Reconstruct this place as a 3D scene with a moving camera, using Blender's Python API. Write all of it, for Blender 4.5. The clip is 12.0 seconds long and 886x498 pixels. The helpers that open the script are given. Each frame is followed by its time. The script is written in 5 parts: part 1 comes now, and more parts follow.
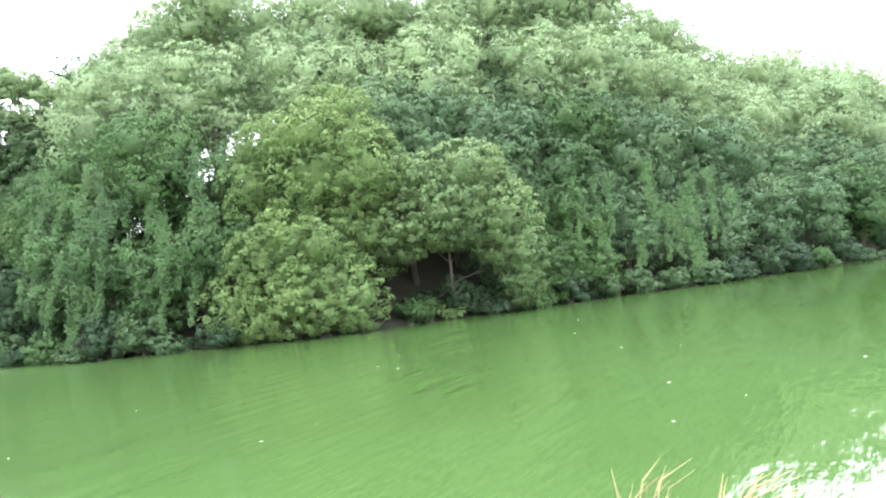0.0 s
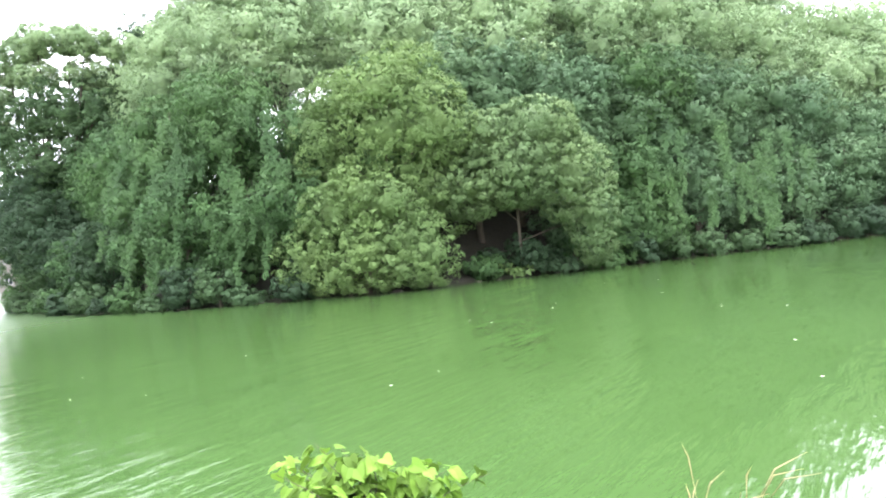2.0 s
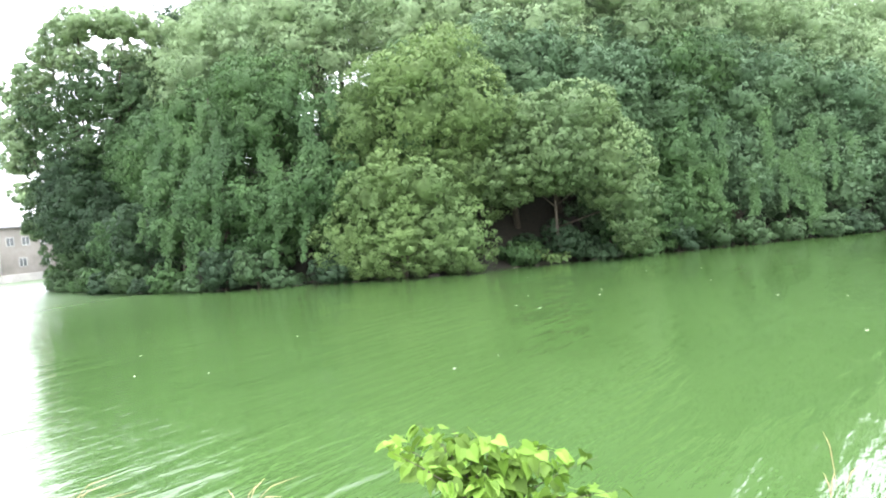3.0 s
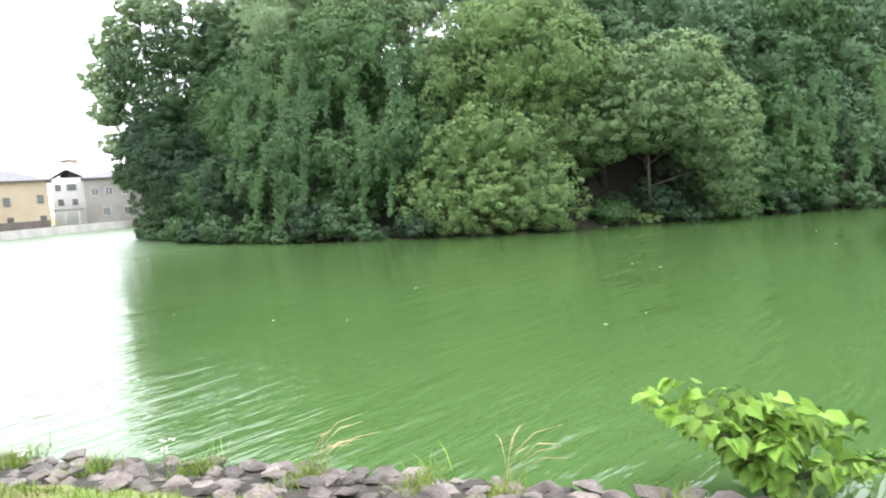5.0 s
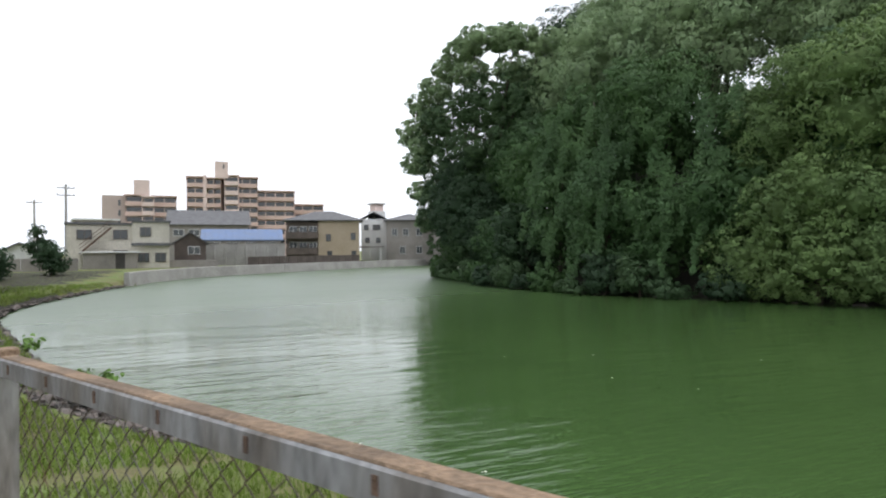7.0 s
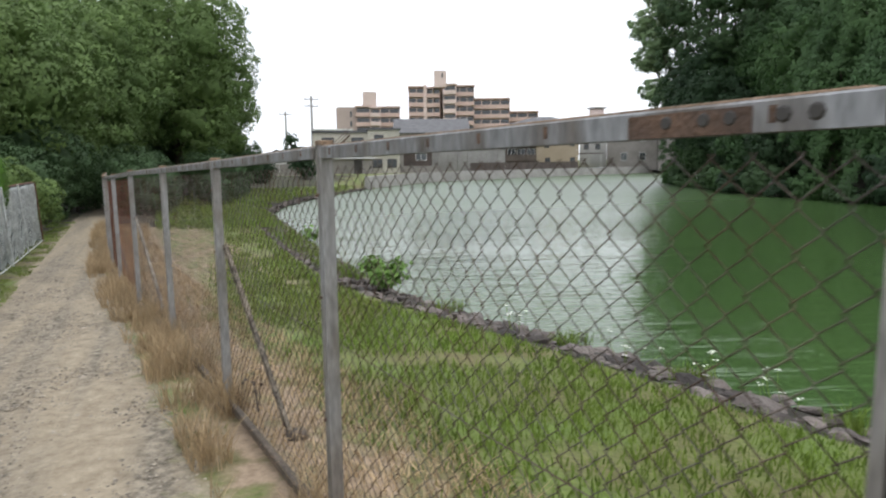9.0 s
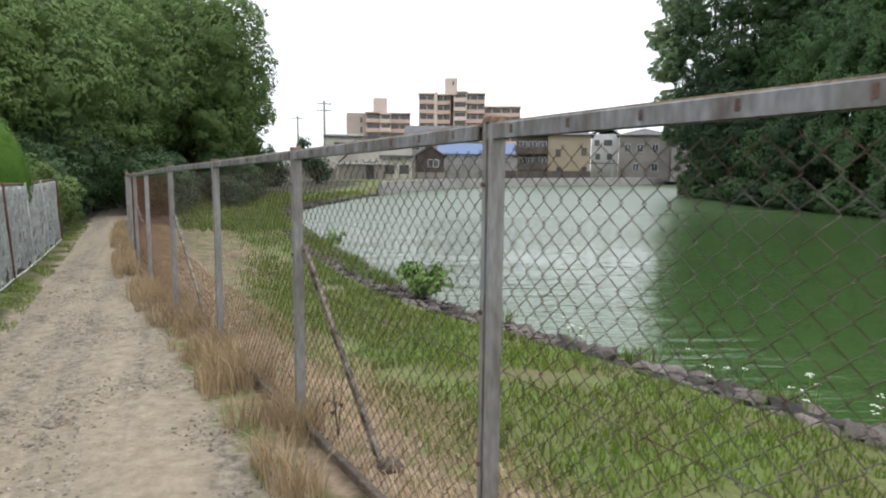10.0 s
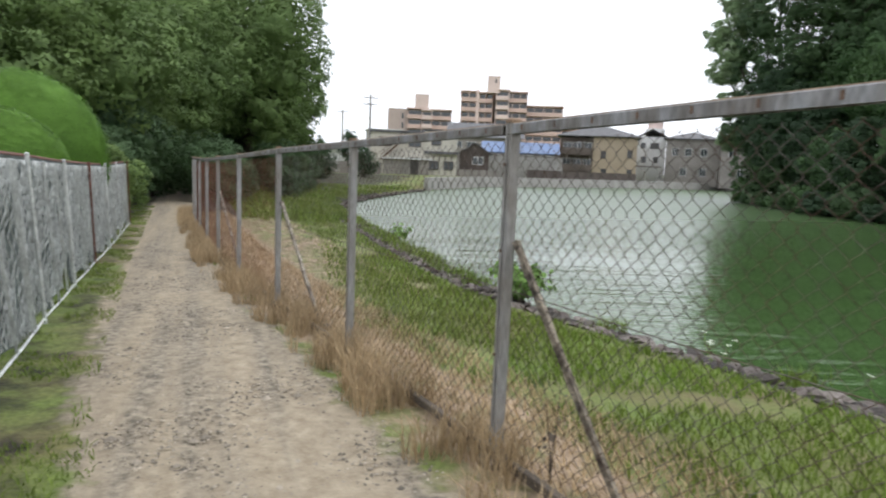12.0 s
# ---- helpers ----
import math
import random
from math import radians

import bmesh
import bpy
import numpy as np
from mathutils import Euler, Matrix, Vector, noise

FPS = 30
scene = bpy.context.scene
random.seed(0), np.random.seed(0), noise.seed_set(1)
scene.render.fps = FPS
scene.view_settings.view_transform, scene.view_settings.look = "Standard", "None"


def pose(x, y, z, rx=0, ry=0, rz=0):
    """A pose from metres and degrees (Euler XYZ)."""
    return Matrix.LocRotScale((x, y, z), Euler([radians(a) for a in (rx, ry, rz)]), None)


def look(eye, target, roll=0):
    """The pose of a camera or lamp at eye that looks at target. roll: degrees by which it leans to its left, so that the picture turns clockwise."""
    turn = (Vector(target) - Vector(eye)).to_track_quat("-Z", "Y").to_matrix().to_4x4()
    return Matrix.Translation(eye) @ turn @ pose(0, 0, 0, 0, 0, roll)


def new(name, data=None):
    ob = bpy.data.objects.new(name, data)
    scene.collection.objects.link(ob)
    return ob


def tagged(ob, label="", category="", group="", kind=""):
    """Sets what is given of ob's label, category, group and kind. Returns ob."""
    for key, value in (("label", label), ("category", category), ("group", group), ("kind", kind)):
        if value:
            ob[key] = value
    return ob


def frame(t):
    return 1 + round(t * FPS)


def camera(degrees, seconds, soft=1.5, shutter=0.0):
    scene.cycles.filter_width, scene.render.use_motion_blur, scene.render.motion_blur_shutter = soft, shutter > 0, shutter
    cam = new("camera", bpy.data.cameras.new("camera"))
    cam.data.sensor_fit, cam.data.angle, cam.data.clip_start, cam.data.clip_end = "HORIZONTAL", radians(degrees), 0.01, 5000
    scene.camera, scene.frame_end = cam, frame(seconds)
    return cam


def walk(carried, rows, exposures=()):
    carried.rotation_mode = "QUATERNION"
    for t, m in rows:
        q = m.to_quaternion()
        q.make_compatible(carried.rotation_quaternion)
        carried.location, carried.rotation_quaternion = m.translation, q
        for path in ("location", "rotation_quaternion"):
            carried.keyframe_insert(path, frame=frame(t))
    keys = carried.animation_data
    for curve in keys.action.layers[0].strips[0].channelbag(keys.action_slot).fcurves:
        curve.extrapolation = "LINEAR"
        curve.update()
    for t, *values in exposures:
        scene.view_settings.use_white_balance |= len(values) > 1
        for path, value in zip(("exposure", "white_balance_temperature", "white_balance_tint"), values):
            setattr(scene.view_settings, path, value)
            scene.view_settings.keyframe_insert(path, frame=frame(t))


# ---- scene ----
cam = camera(69.3, 12.0, soft=2.0, shutter=0.2)
PATH = [
    (0, (-2.511, 0.536, 1.900), (-2.957, 2.484, 1.978), -6.5),
    (0.5, (-3.003, 0.476, 1.880), (-3.566, 2.395, 1.925), -6.7),
    (1, (-3.349, 0.294, 1.861), (-3.981, 2.191, 1.878), -6.5),
    (1.5, (-3.734, 0.226, 1.860), (-4.348, 2.129, 1.849), -6.3),
    (2, (-4.057, 0.106, 1.878), (-4.637, 2.019, 1.849), -5.6),
    (2.5, (-4.412, 0.024, 1.901), (-5.030, 1.925, 1.855), -5.4),
    (3, (-4.802, -0.073, 1.903), (-5.454, 1.817, 1.836), -4.9),
    (3.2, (-4.970, -0.107, 1.903), (-5.621, 1.781, 1.815), -4.9),
    (4.8, (-6.388, -0.391, 1.875), (-7.147, 1.445, 1.647), -4.9),
    (5, (-6.542, -0.449, 1.878), (-7.359, 1.368, 1.696), -3.8),
    (5.5, (-6.928, -0.628, 1.902), (-7.945, 1.086, 1.735), -2.6),
    (6, (-7.387, -0.791, 1.989), (-8.686, 0.725, 1.875), -2.3),
    (6.5, (-7.83, -0.984, 1.996), (-9.194, 0.478, 2.005), -0.9),
    (6.7, (-7.989, -1.028, 2.002), (-9.395, 0.395, 2.014), -0.9),
    (8.3, (-9.476, -1.248, 1.728), (-11.197, -0.238, 1.601), -1.1),
    (8.4, (-9.561, -1.294, 1.722), (-11.303, -0.322, 1.568), -1.8),
    (8.5, (-9.624, -1.34, 1.689), (-11.379, -0.398, 1.512), -1.1),
    (9, (-9.854, -1.582, 1.618), (-11.661, -0.768, 1.347), -0.6),
    (9.5, (-10.249, -1.683, 1.575), (-12.102, -1.029, 1.199), -0.5),
    (10, (-10.531, -1.915, 1.542), (-12.347, -1.116, 1.294), 0.5),
    (10.5, (-10.839, -2.09, 1.496), (-12.702, -1.392, 1.294), 0.3),
    (11, (-11.124, -2.307, 1.454), (-12.981, -1.618, 1.179), 1.3),
    (11.5, (-11.330, -2.420, 1.456), (-13.090, -1.507, 1.191), 2.1),
    (12, (-11.527, -2.544, 1.432), (-13.381, -1.84, 1.175), 2.4),
]
walk(cam, [(t, look(eye, target, roll)) for t, eye, target, roll in PATH],
     exposures=[(0, 2.1), (3.0, 2.0), (5.0, 1.6), (5.6, 1.2), (6.2, 0.4), (6.7, -0.08), (8.3, -0.1), (9.5, 0.02), (12.0, 0.05)])

# ---- world and sun: a bright overcast day ----
WATER = -0.69
world = bpy.data.worlds.new("overcast_sky")
scene.world = world
world.use_nodes = True
wn, wl = world.node_tree.nodes, world.node_tree.links
background = wn["Background"]
sky = wn.new("ShaderNodeTexSky")
sky.sky_type, sky.sun_disc = "NISHITA", False
sky.sun_elevation, sky.sun_rotation = radians(72), radians(22)
sky.air_density, sky.dust_density = 1.0, 4.0
cloud = wn.new("ShaderNodeMix")
cloud.data_type = "RGBA"
cloud.inputs[0].default_value = 0.86
wl.new(sky.outputs[0], cloud.inputs[6])
# an overcast dome: brighter towards the zenith than at the horizon
aim, upward, height, dome = wn.new("ShaderNodeTexCoord"), wn.new("ShaderNodeSeparateXYZ"), wn.new("ShaderNodeMapRange"), wn.new("ShaderNodeMix")
wl.new(aim.outputs["Generated"], upward.inputs[0])
wl.new(upward.outputs[2], height.inputs[0])
dome.data_type = "RGBA"
dome.inputs[6].default_value, dome.inputs[7].default_value = (12.2, 12.6, 13.5, 1), (14.6, 15.2, 16.4, 1)
wl.new(height.outputs[0], dome.inputs[0])
wl.new(dome.outputs[2], cloud.inputs[7])
wl.new(cloud.outputs[2], background.inputs[0])
background.inputs[1].default_value = 0.12
sun = new("sun", bpy.data.lights.new("sun", "SUN"))
sun.data.energy, sun.data.angle, sun.data.color = 0.9, radians(30), (1.0, 0.97, 0.92)
sun.matrix_world = look((-9.7, 25.5, 85), (-20, 0, 0))


# ---- materials ----
def material(name, base, rough=0.7, metal=0.0, vary=0.25, scale=3.0, bump=0.3, fine=40.0, tint=None, piece=0.0, spec=0.5, stretch=(1, 1, 1), through_light=0.0):
    """A surface with broad stains, fine grain, relief, and a shift of tone from piece to piece."""
    m = bpy.data.materials.new(name)
    m.use_nodes = True
    n, l = m.node_tree.nodes, m.node_tree.links
    shader = n["Principled BSDF"]
    shader.inputs["Roughness"].default_value = rough
    shader.inputs["Metallic"].default_value = metal
    shader.inputs["Specular IOR Level"].default_value = spec
    where = n.new("ShaderNodeTexCoord")
    mapping = n.new("ShaderNodeMapping")
    mapping.inputs["Scale"].default_value = stretch
    geometry = n.new("ShaderNodeNewGeometry")
    l.new(geometry.outputs["Position"], mapping.inputs[0])
    broad, grain = n.new("ShaderNodeTexNoise"), n.new("ShaderNodeTexNoise")
    broad.inputs["Scale"].default_value, broad.inputs["Detail"].default_value = scale, 5
    grain.inputs["Scale"].default_value, grain.inputs["Detail"].default_value = fine, 4
    for t in (broad, grain):
        l.new(mapping.outputs[0], t.inputs["Vector"])
    other = tint or tuple(c * 0.45 for c in base)
    ramp = n.new("ShaderNodeValToRGB")
    ramp.color_ramp.elements[0].position, ramp.color_ramp.elements[1].position = 0.36, 0.64
    ramp.color_ramp.elements[0].color = (*(b + (o - b) * min(1, vary * 2.2) for b, o in zip(base, other)), 1)
    ramp.color_ramp.elements[1].color = (*base, 1)
    l.new(broad.outputs[0], ramp.inputs[0])
    speck = n.new("ShaderNodeMix")
    speck.data_type, speck.blend_type = "RGBA", "MULTIPLY"
    tone = n.new("ShaderNodeMapRange")
    tone.inputs[1].default_value, tone.inputs[2].default_value = 0.25, 0.75
    tone.inputs[3].default_value, tone.inputs[4].default_value = 1 - vary, 1 + vary * 0.6
    l.new(grain.outputs[0], tone.inputs[0])
    speck.inputs[0].default_value = 1.0
    l.new(ramp.outputs[0], speck.inputs[6])
    l.new(tone.outputs[0], speck.inputs[7])
    colour = speck.outputs[2]
    if piece:
        info = n.new("ShaderNodeObjectInfo")
        add = n.new("ShaderNodeMath")
        add.operation = "ADD"
        l.new(info.outputs["Random"], add.inputs[0])
        l.new(geometry.outputs["Random Per Island"], add.inputs[1])
        wrap = n.new("ShaderNodeMath")
        wrap.operation = "FRACT"
        l.new(add.outputs[0], wrap.inputs[0])
        span = n.new("ShaderNodeMapRange")
        span.inputs[3].default_value, span.inputs[4].default_value = 1 - piece, 1 + piece
        l.new(wrap.outputs[0], span.inputs[0])
        each = n.new("ShaderNodeMix")
        each.data_type, each.blend_type = "RGBA", "MULTIPLY"
        each.inputs[0].default_value = 1.0
        l.new(colour, each.inputs[6])
        l.new(span.outputs[0], each.inputs[7])
        colour = each.outputs[2]
    l.new(colour, shader.inputs["Base Color"])
    if bump:
        relief = n.new("ShaderNodeBump")
        relief.inputs["Strength"].default_value, relief.inputs["Distance"].default_value = bump, 0.02
        l.new(grain.outputs[0], relief.inputs["Height"])
        l.new(relief.outputs[0], shader.inputs["Normal"])
    if through_light:
        glow = n.new("ShaderNodeBsdfTranslucent")
        l.new(colour, glow.inputs[0])
        mixed = n.new("ShaderNodeMixShader")
        mixed.inputs[0].default_value = through_light
        l.new(shader.outputs[0], mixed.inputs[1])
        l.new(glow.outputs[0], mixed.inputs[2])
        l.new(mixed.outputs[0], n["Material Output"].inputs[0])
    return m


def leaf_material(name, base, tint, piece=0.09, rough=0.6):
    return material(name, base, rough, 0, 0.3, 0.3, 0.0, 1.6, tint, piece, 0.22, through_light=0.25)


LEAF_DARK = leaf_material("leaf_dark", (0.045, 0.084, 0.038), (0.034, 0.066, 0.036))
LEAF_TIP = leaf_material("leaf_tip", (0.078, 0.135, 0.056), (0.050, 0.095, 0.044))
LEAF_DOME = leaf_material("leaf_dome", (0.150, 0.225, 0.090), (0.102, 0.168, 0.072))
LEAF_PATH = leaf_material("leaf_path", (0.165, 0.245, 0.078), (0.112, 0.180, 0.062))
LEAF_BUSH = leaf_material("leaf_bush", (0.15, 0.26, 0.06), (0.10, 0.19, 0.045), 0.35)
LEAF_MID = leaf_material("leaf_mid", (0.112, 0.186, 0.088), (0.076, 0.140, 0.074))
LEAF_YELLOW = leaf_material("leaf_yellow", (0.165, 0.248, 0.084), (0.114, 0.186, 0.070))
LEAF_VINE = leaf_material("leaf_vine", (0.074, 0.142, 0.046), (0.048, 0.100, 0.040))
# light leaf green, lifted further to hold the haze over the treetops
LEAF_LIGHT_HAZE = leaf_material("leaf_light_haze", (0.285, 0.385, 0.20), (0.20, 0.295, 0.155))
LEAF_FRESH = leaf_material("leaf_fresh", (0.165, 0.285, 0.04), (0.105, 0.205, 0.034), 0.45)
LEAF_TOPIARY = leaf_material("leaf_topiary", (0.125, 0.25, 0.036), (0.095, 0.205, 0.032), 0.2)
BARK = material("bark", (0.10, 0.08, 0.06), 0.9, vary=0.4, scale=4, fine=30, bump=0.8, stretch=(1, 1, 0.25))
GRASS = leaf_material("grass_blade", (0.145, 0.225, 0.034), (0.180, 0.210, 0.054), 0.35, 0.6)
STRAW = leaf_material("dry_grass_blade", (0.52, 0.395, 0.24), (0.37, 0.275, 0.165), 0.3, 0.7)
STONE = material("bank_stone", (0.150, 0.130, 0.117), 0.85, vary=0.45, scale=5, fine=45, bump=0.9, tint=(0.075, 0.058, 0.050), piece=0.7)
CONCRETE = material("concrete", (0.40, 0.385, 0.36), 0.85, vary=0.3, scale=0.6, fine=12, bump=0.4, tint=(0.26, 0.25, 0.235))
STEEL = material("galvanised_steel", (0.28, 0.285, 0.29), 0.55, 0.25, vary=0.42, scale=11, fine=60, bump=0.25, tint=(0.13, 0.11, 0.09), stretch=(1, 1, 0.3))
EARTHY_STEEL = material("earth_stained_steel", (0.15, 0.118, 0.09), 0.9, 0.0, vary=0.4, scale=7, fine=50, bump=0.6, tint=(0.08, 0.065, 0.05))
RUST = material("rusted_steel", (0.17, 0.105, 0.07), 0.85, 0.2, vary=0.4, scale=12, fine=80, bump=0.5, tint=(0.09, 0.06, 0.045))
PALE_BRACE = material("pale_painted_steel", (0.46, 0.42, 0.35), 0.85, 0.0, vary=0.45, scale=16, fine=70, bump=0.4, tint=(0.13, 0.10, 0.08))
POST = material("weathered_post_steel", (0.37, 0.37, 0.365), 0.5, 0.3, vary=0.35, scale=8, fine=60, bump=0.25, tint=(0.22, 0.19, 0.16), stretch=(1, 1, 0.25))
BRACE = material("flaking_painted_steel", (0.36, 0.31, 0.24), 0.85, 0.0, vary=0.45, scale=16, fine=70, bump=0.5, tint=(0.04, 0.03, 0.024))
LICHEN = material("lichen_coated_steel", (0.29, 0.20, 0.13), 0.95, 0.0, vary=0.4, scale=9, fine=90, bump=0.6, tint=(0.16, 0.115, 0.08))
WIRE = material("chain_wire", (0.120, 0.112, 0.100), 0.7, 0.0, vary=0.4, scale=5, fine=40, bump=0.0, tint=(0.075, 0.036, 0.02), piece=0.3, spec=0.3)
RUSTY_WIRE = material("rusted_chain_wire", (0.17, 0.075, 0.05), 0.85, 0.0, vary=0.35, scale=6, fine=60, bump=0.0, tint=(0.09, 0.05, 0.038), piece=0.3, spec=0.2)
NETTING = material("weathered_netting", (0.19, 0.22, 0.212), 0.9, vary=0.5, scale=2.0, fine=60, bump=0.5, tint=(0.055, 0.07, 0.068), through_light=0.15)
TAPE = material("white_tape", (0.74, 0.77, 0.75), 0.8, vary=0.3, scale=6, fine=30, bump=0.1)
RED_PIPE = material("red_brown_rail", (0.20, 0.085, 0.06), 0.75, vary=0.35, scale=6, fine=40, bump=0.3)
CREAM = material("cream_render", (0.62, 0.585, 0.50), 0.85, vary=0.2, scale=0.5, fine=6, bump=0.1, tint=(0.42, 0.39, 0.33))
BEIGE = material("ochre_render", (0.41, 0.335, 0.245), 0.85, vary=0.15, scale=0.5, fine=6, bump=0.1, tint=(0.30, 0.24, 0.16))
BROWN = material("brown_boards", (0.12, 0.095, 0.08), 0.8, vary=0.3, scale=0.8, fine=10, bump=0.2)
WHITE = material("white_render", (0.72, 0.72, 0.70), 0.8, vary=0.12, scale=0.6, fine=8, bump=0.1)
GREY = material("grey_render", (0.30, 0.275, 0.25), 0.85, vary=0.2, scale=0.6, fine=8, bump=0.1)
TAN_TILE = material("tan_facade", (0.60, 0.44, 0.385), 0.75, vary=0.12, scale=0.2, fine=4, bump=0.05, tint=(0.40, 0.31, 0.24))
PALE_TILE = material("pale_facade", (0.72, 0.575, 0.52), 0.75, vary=0.12, scale=0.2, fine=4, bump=0.05)
GREY_TILE = material("grey_facade", (0.46, 0.37, 0.33), 0.75, vary=0.12, scale=0.2, fine=4, bump=0.05)
ROOF = material("grey_roof", (0.13, 0.13, 0.135), 0.7, vary=0.25, scale=1.2, fine=12, bump=0.3)
BLUE_ROOF = material("blue_metal_roof", (0.13, 0.20, 0.36), 0.5, 0.1, vary=0.25, scale=1, fine=10, bump=0.1, tint=(0.16, 0.20, 0.28))
MINT = material("mint_render", (0.45, 0.62, 0.48), 0.8, vary=0.15, scale=1, fine=8, bump=0.1)
DARK_VOID = material("shaded_recess", (0.06, 0.055, 0.05), 0.8, vary=0.2, scale=1, fine=8, bump=0.0)
GLASS = material("window_glass", (0.05, 0.06, 0.065), 0.12, vary=0.2, scale=0.6, fine=3, bump=0.0, spec=0.8)
PETAL = material("white_petals", (0.8, 0.8, 0.72), 0.6, vary=0.1, scale=3, fine=30, bump=0.0)


def ground_material():
    """Bare dirt along the path, mown grass beside it, straw under the fence, shade-darkened leafmould under the trees:
    chosen by where they lie.
    """
    m = material("earth_and_grass", (0.128, 0.186, 0.038), 0.95, vary=0.38, scale=1.1, fine=26, bump=0.8, tint=(0.155, 0.125, 0.06))
    n, l = m.node_tree.nodes, m.node_tree.links
    shader = n["Principled BSDF"]
    grass = shader.inputs["Base Color"].links[0].from_socket
    place = n.new("ShaderNodeAttribute")
    place.attribute_name = "cover"
    split = n.new("ShaderNodeSeparateColor")
    l.new(place.outputs["Color"], split.inputs[0])
    geometry = n.new("ShaderNodeNewGeometry")
    ragged = n.new("ShaderNodeTexNoise")
    ragged.inputs["Scale"].default_value, ragged.inputs["Detail"].default_value = 4.5, 6
    l.new(geometry.outputs["Position"], ragged.inputs["Vector"])

    def mottled(a, b, scale, spread=0.12):
        t, r = n.new("ShaderNodeTexNoise"), n.new("ShaderNodeValToRGB")
        t.inputs["Scale"].default_value, t.inputs["Detail"].default_value = scale, 8
        t.inputs["Roughness"].default_value = 0.7
        l.new(geometry.outputs["Position"], t.inputs["Vector"])
        r.color_ramp.elements[0].position, r.color_ramp.elements[1].position = 0.5 - spread, 0.5 + spread
        r.color_ramp.elements[0].color, r.color_ramp.elements[1].color = (*a, 1), (*b, 1)
        l.new(t.outputs[0], r.inputs[0])
        return r.outputs[0]

    def laid(under, over, channel):
        add, step, mix = n.new("ShaderNodeMath"), n.new("ShaderNodeMapRange"), n.new("ShaderNodeMix")
        add.operation, mix.data_type = "ADD", "RGBA"
        l.new(split.outputs[channel], add.inputs[0])
        l.new(ragged.outputs[0], add.inputs[1])
        step.inputs[1].default_value, step.inputs[2].default_value = 0.86, 1.12
        l.new(add.outputs[0], step.inputs[0])
        l.new(step.outputs[0], mix.inputs[0])
        l.new(under, mix.inputs[6])
        l.new(over, mix.inputs[7])
        return mix.outputs[2]

    c = laid(grass, mottled((0.22, 0.16, 0.105), (0.37, 0.28, 0.195), 9), 1)
    # leafmould, its colour lowered to hold the shade below the trees
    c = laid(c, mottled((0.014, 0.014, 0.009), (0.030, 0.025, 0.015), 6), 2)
    worn, streak, tread = n.new("ShaderNodeTexNoise"), n.new("ShaderNodeMapping"), n.new("ShaderNodeMix")
    streak.inputs["Scale"].default_value = (0.11, 1.9, 1)
    streak.inputs["Rotation"].default_value = (0, 0, radians(-9))
    worn.inputs["Scale"].default_value, worn.inputs["Detail"].default_value = 1.6, 5
    l.new(geometry.outputs["Position"], streak.inputs[0])
    l.new(streak.outputs[0], worn.inputs["Vector"])
    level = n.new("ShaderNodeMapRange")
    level.inputs[1].default_value, level.inputs[2].default_value = 0.40, 0.58
    l.new(worn.outputs[0], level.inputs[0])
    tread.data_type = "RGBA"
    l.new(level.outputs[0], tread.inputs[0])
    l.new(mottled((0.115, 0.098, 0.074), (0.33, 0.285, 0.215), 14, 0.12), tread.inputs[6])
    l.new(mottled((0.225, 0.182, 0.125), (0.385, 0.325, 0.235), 9, 0.16), tread.inputs[7])
    c = laid(c, tread.outputs[2], 0)
    l.new(c, shader.inputs["Base Color"])
    return m


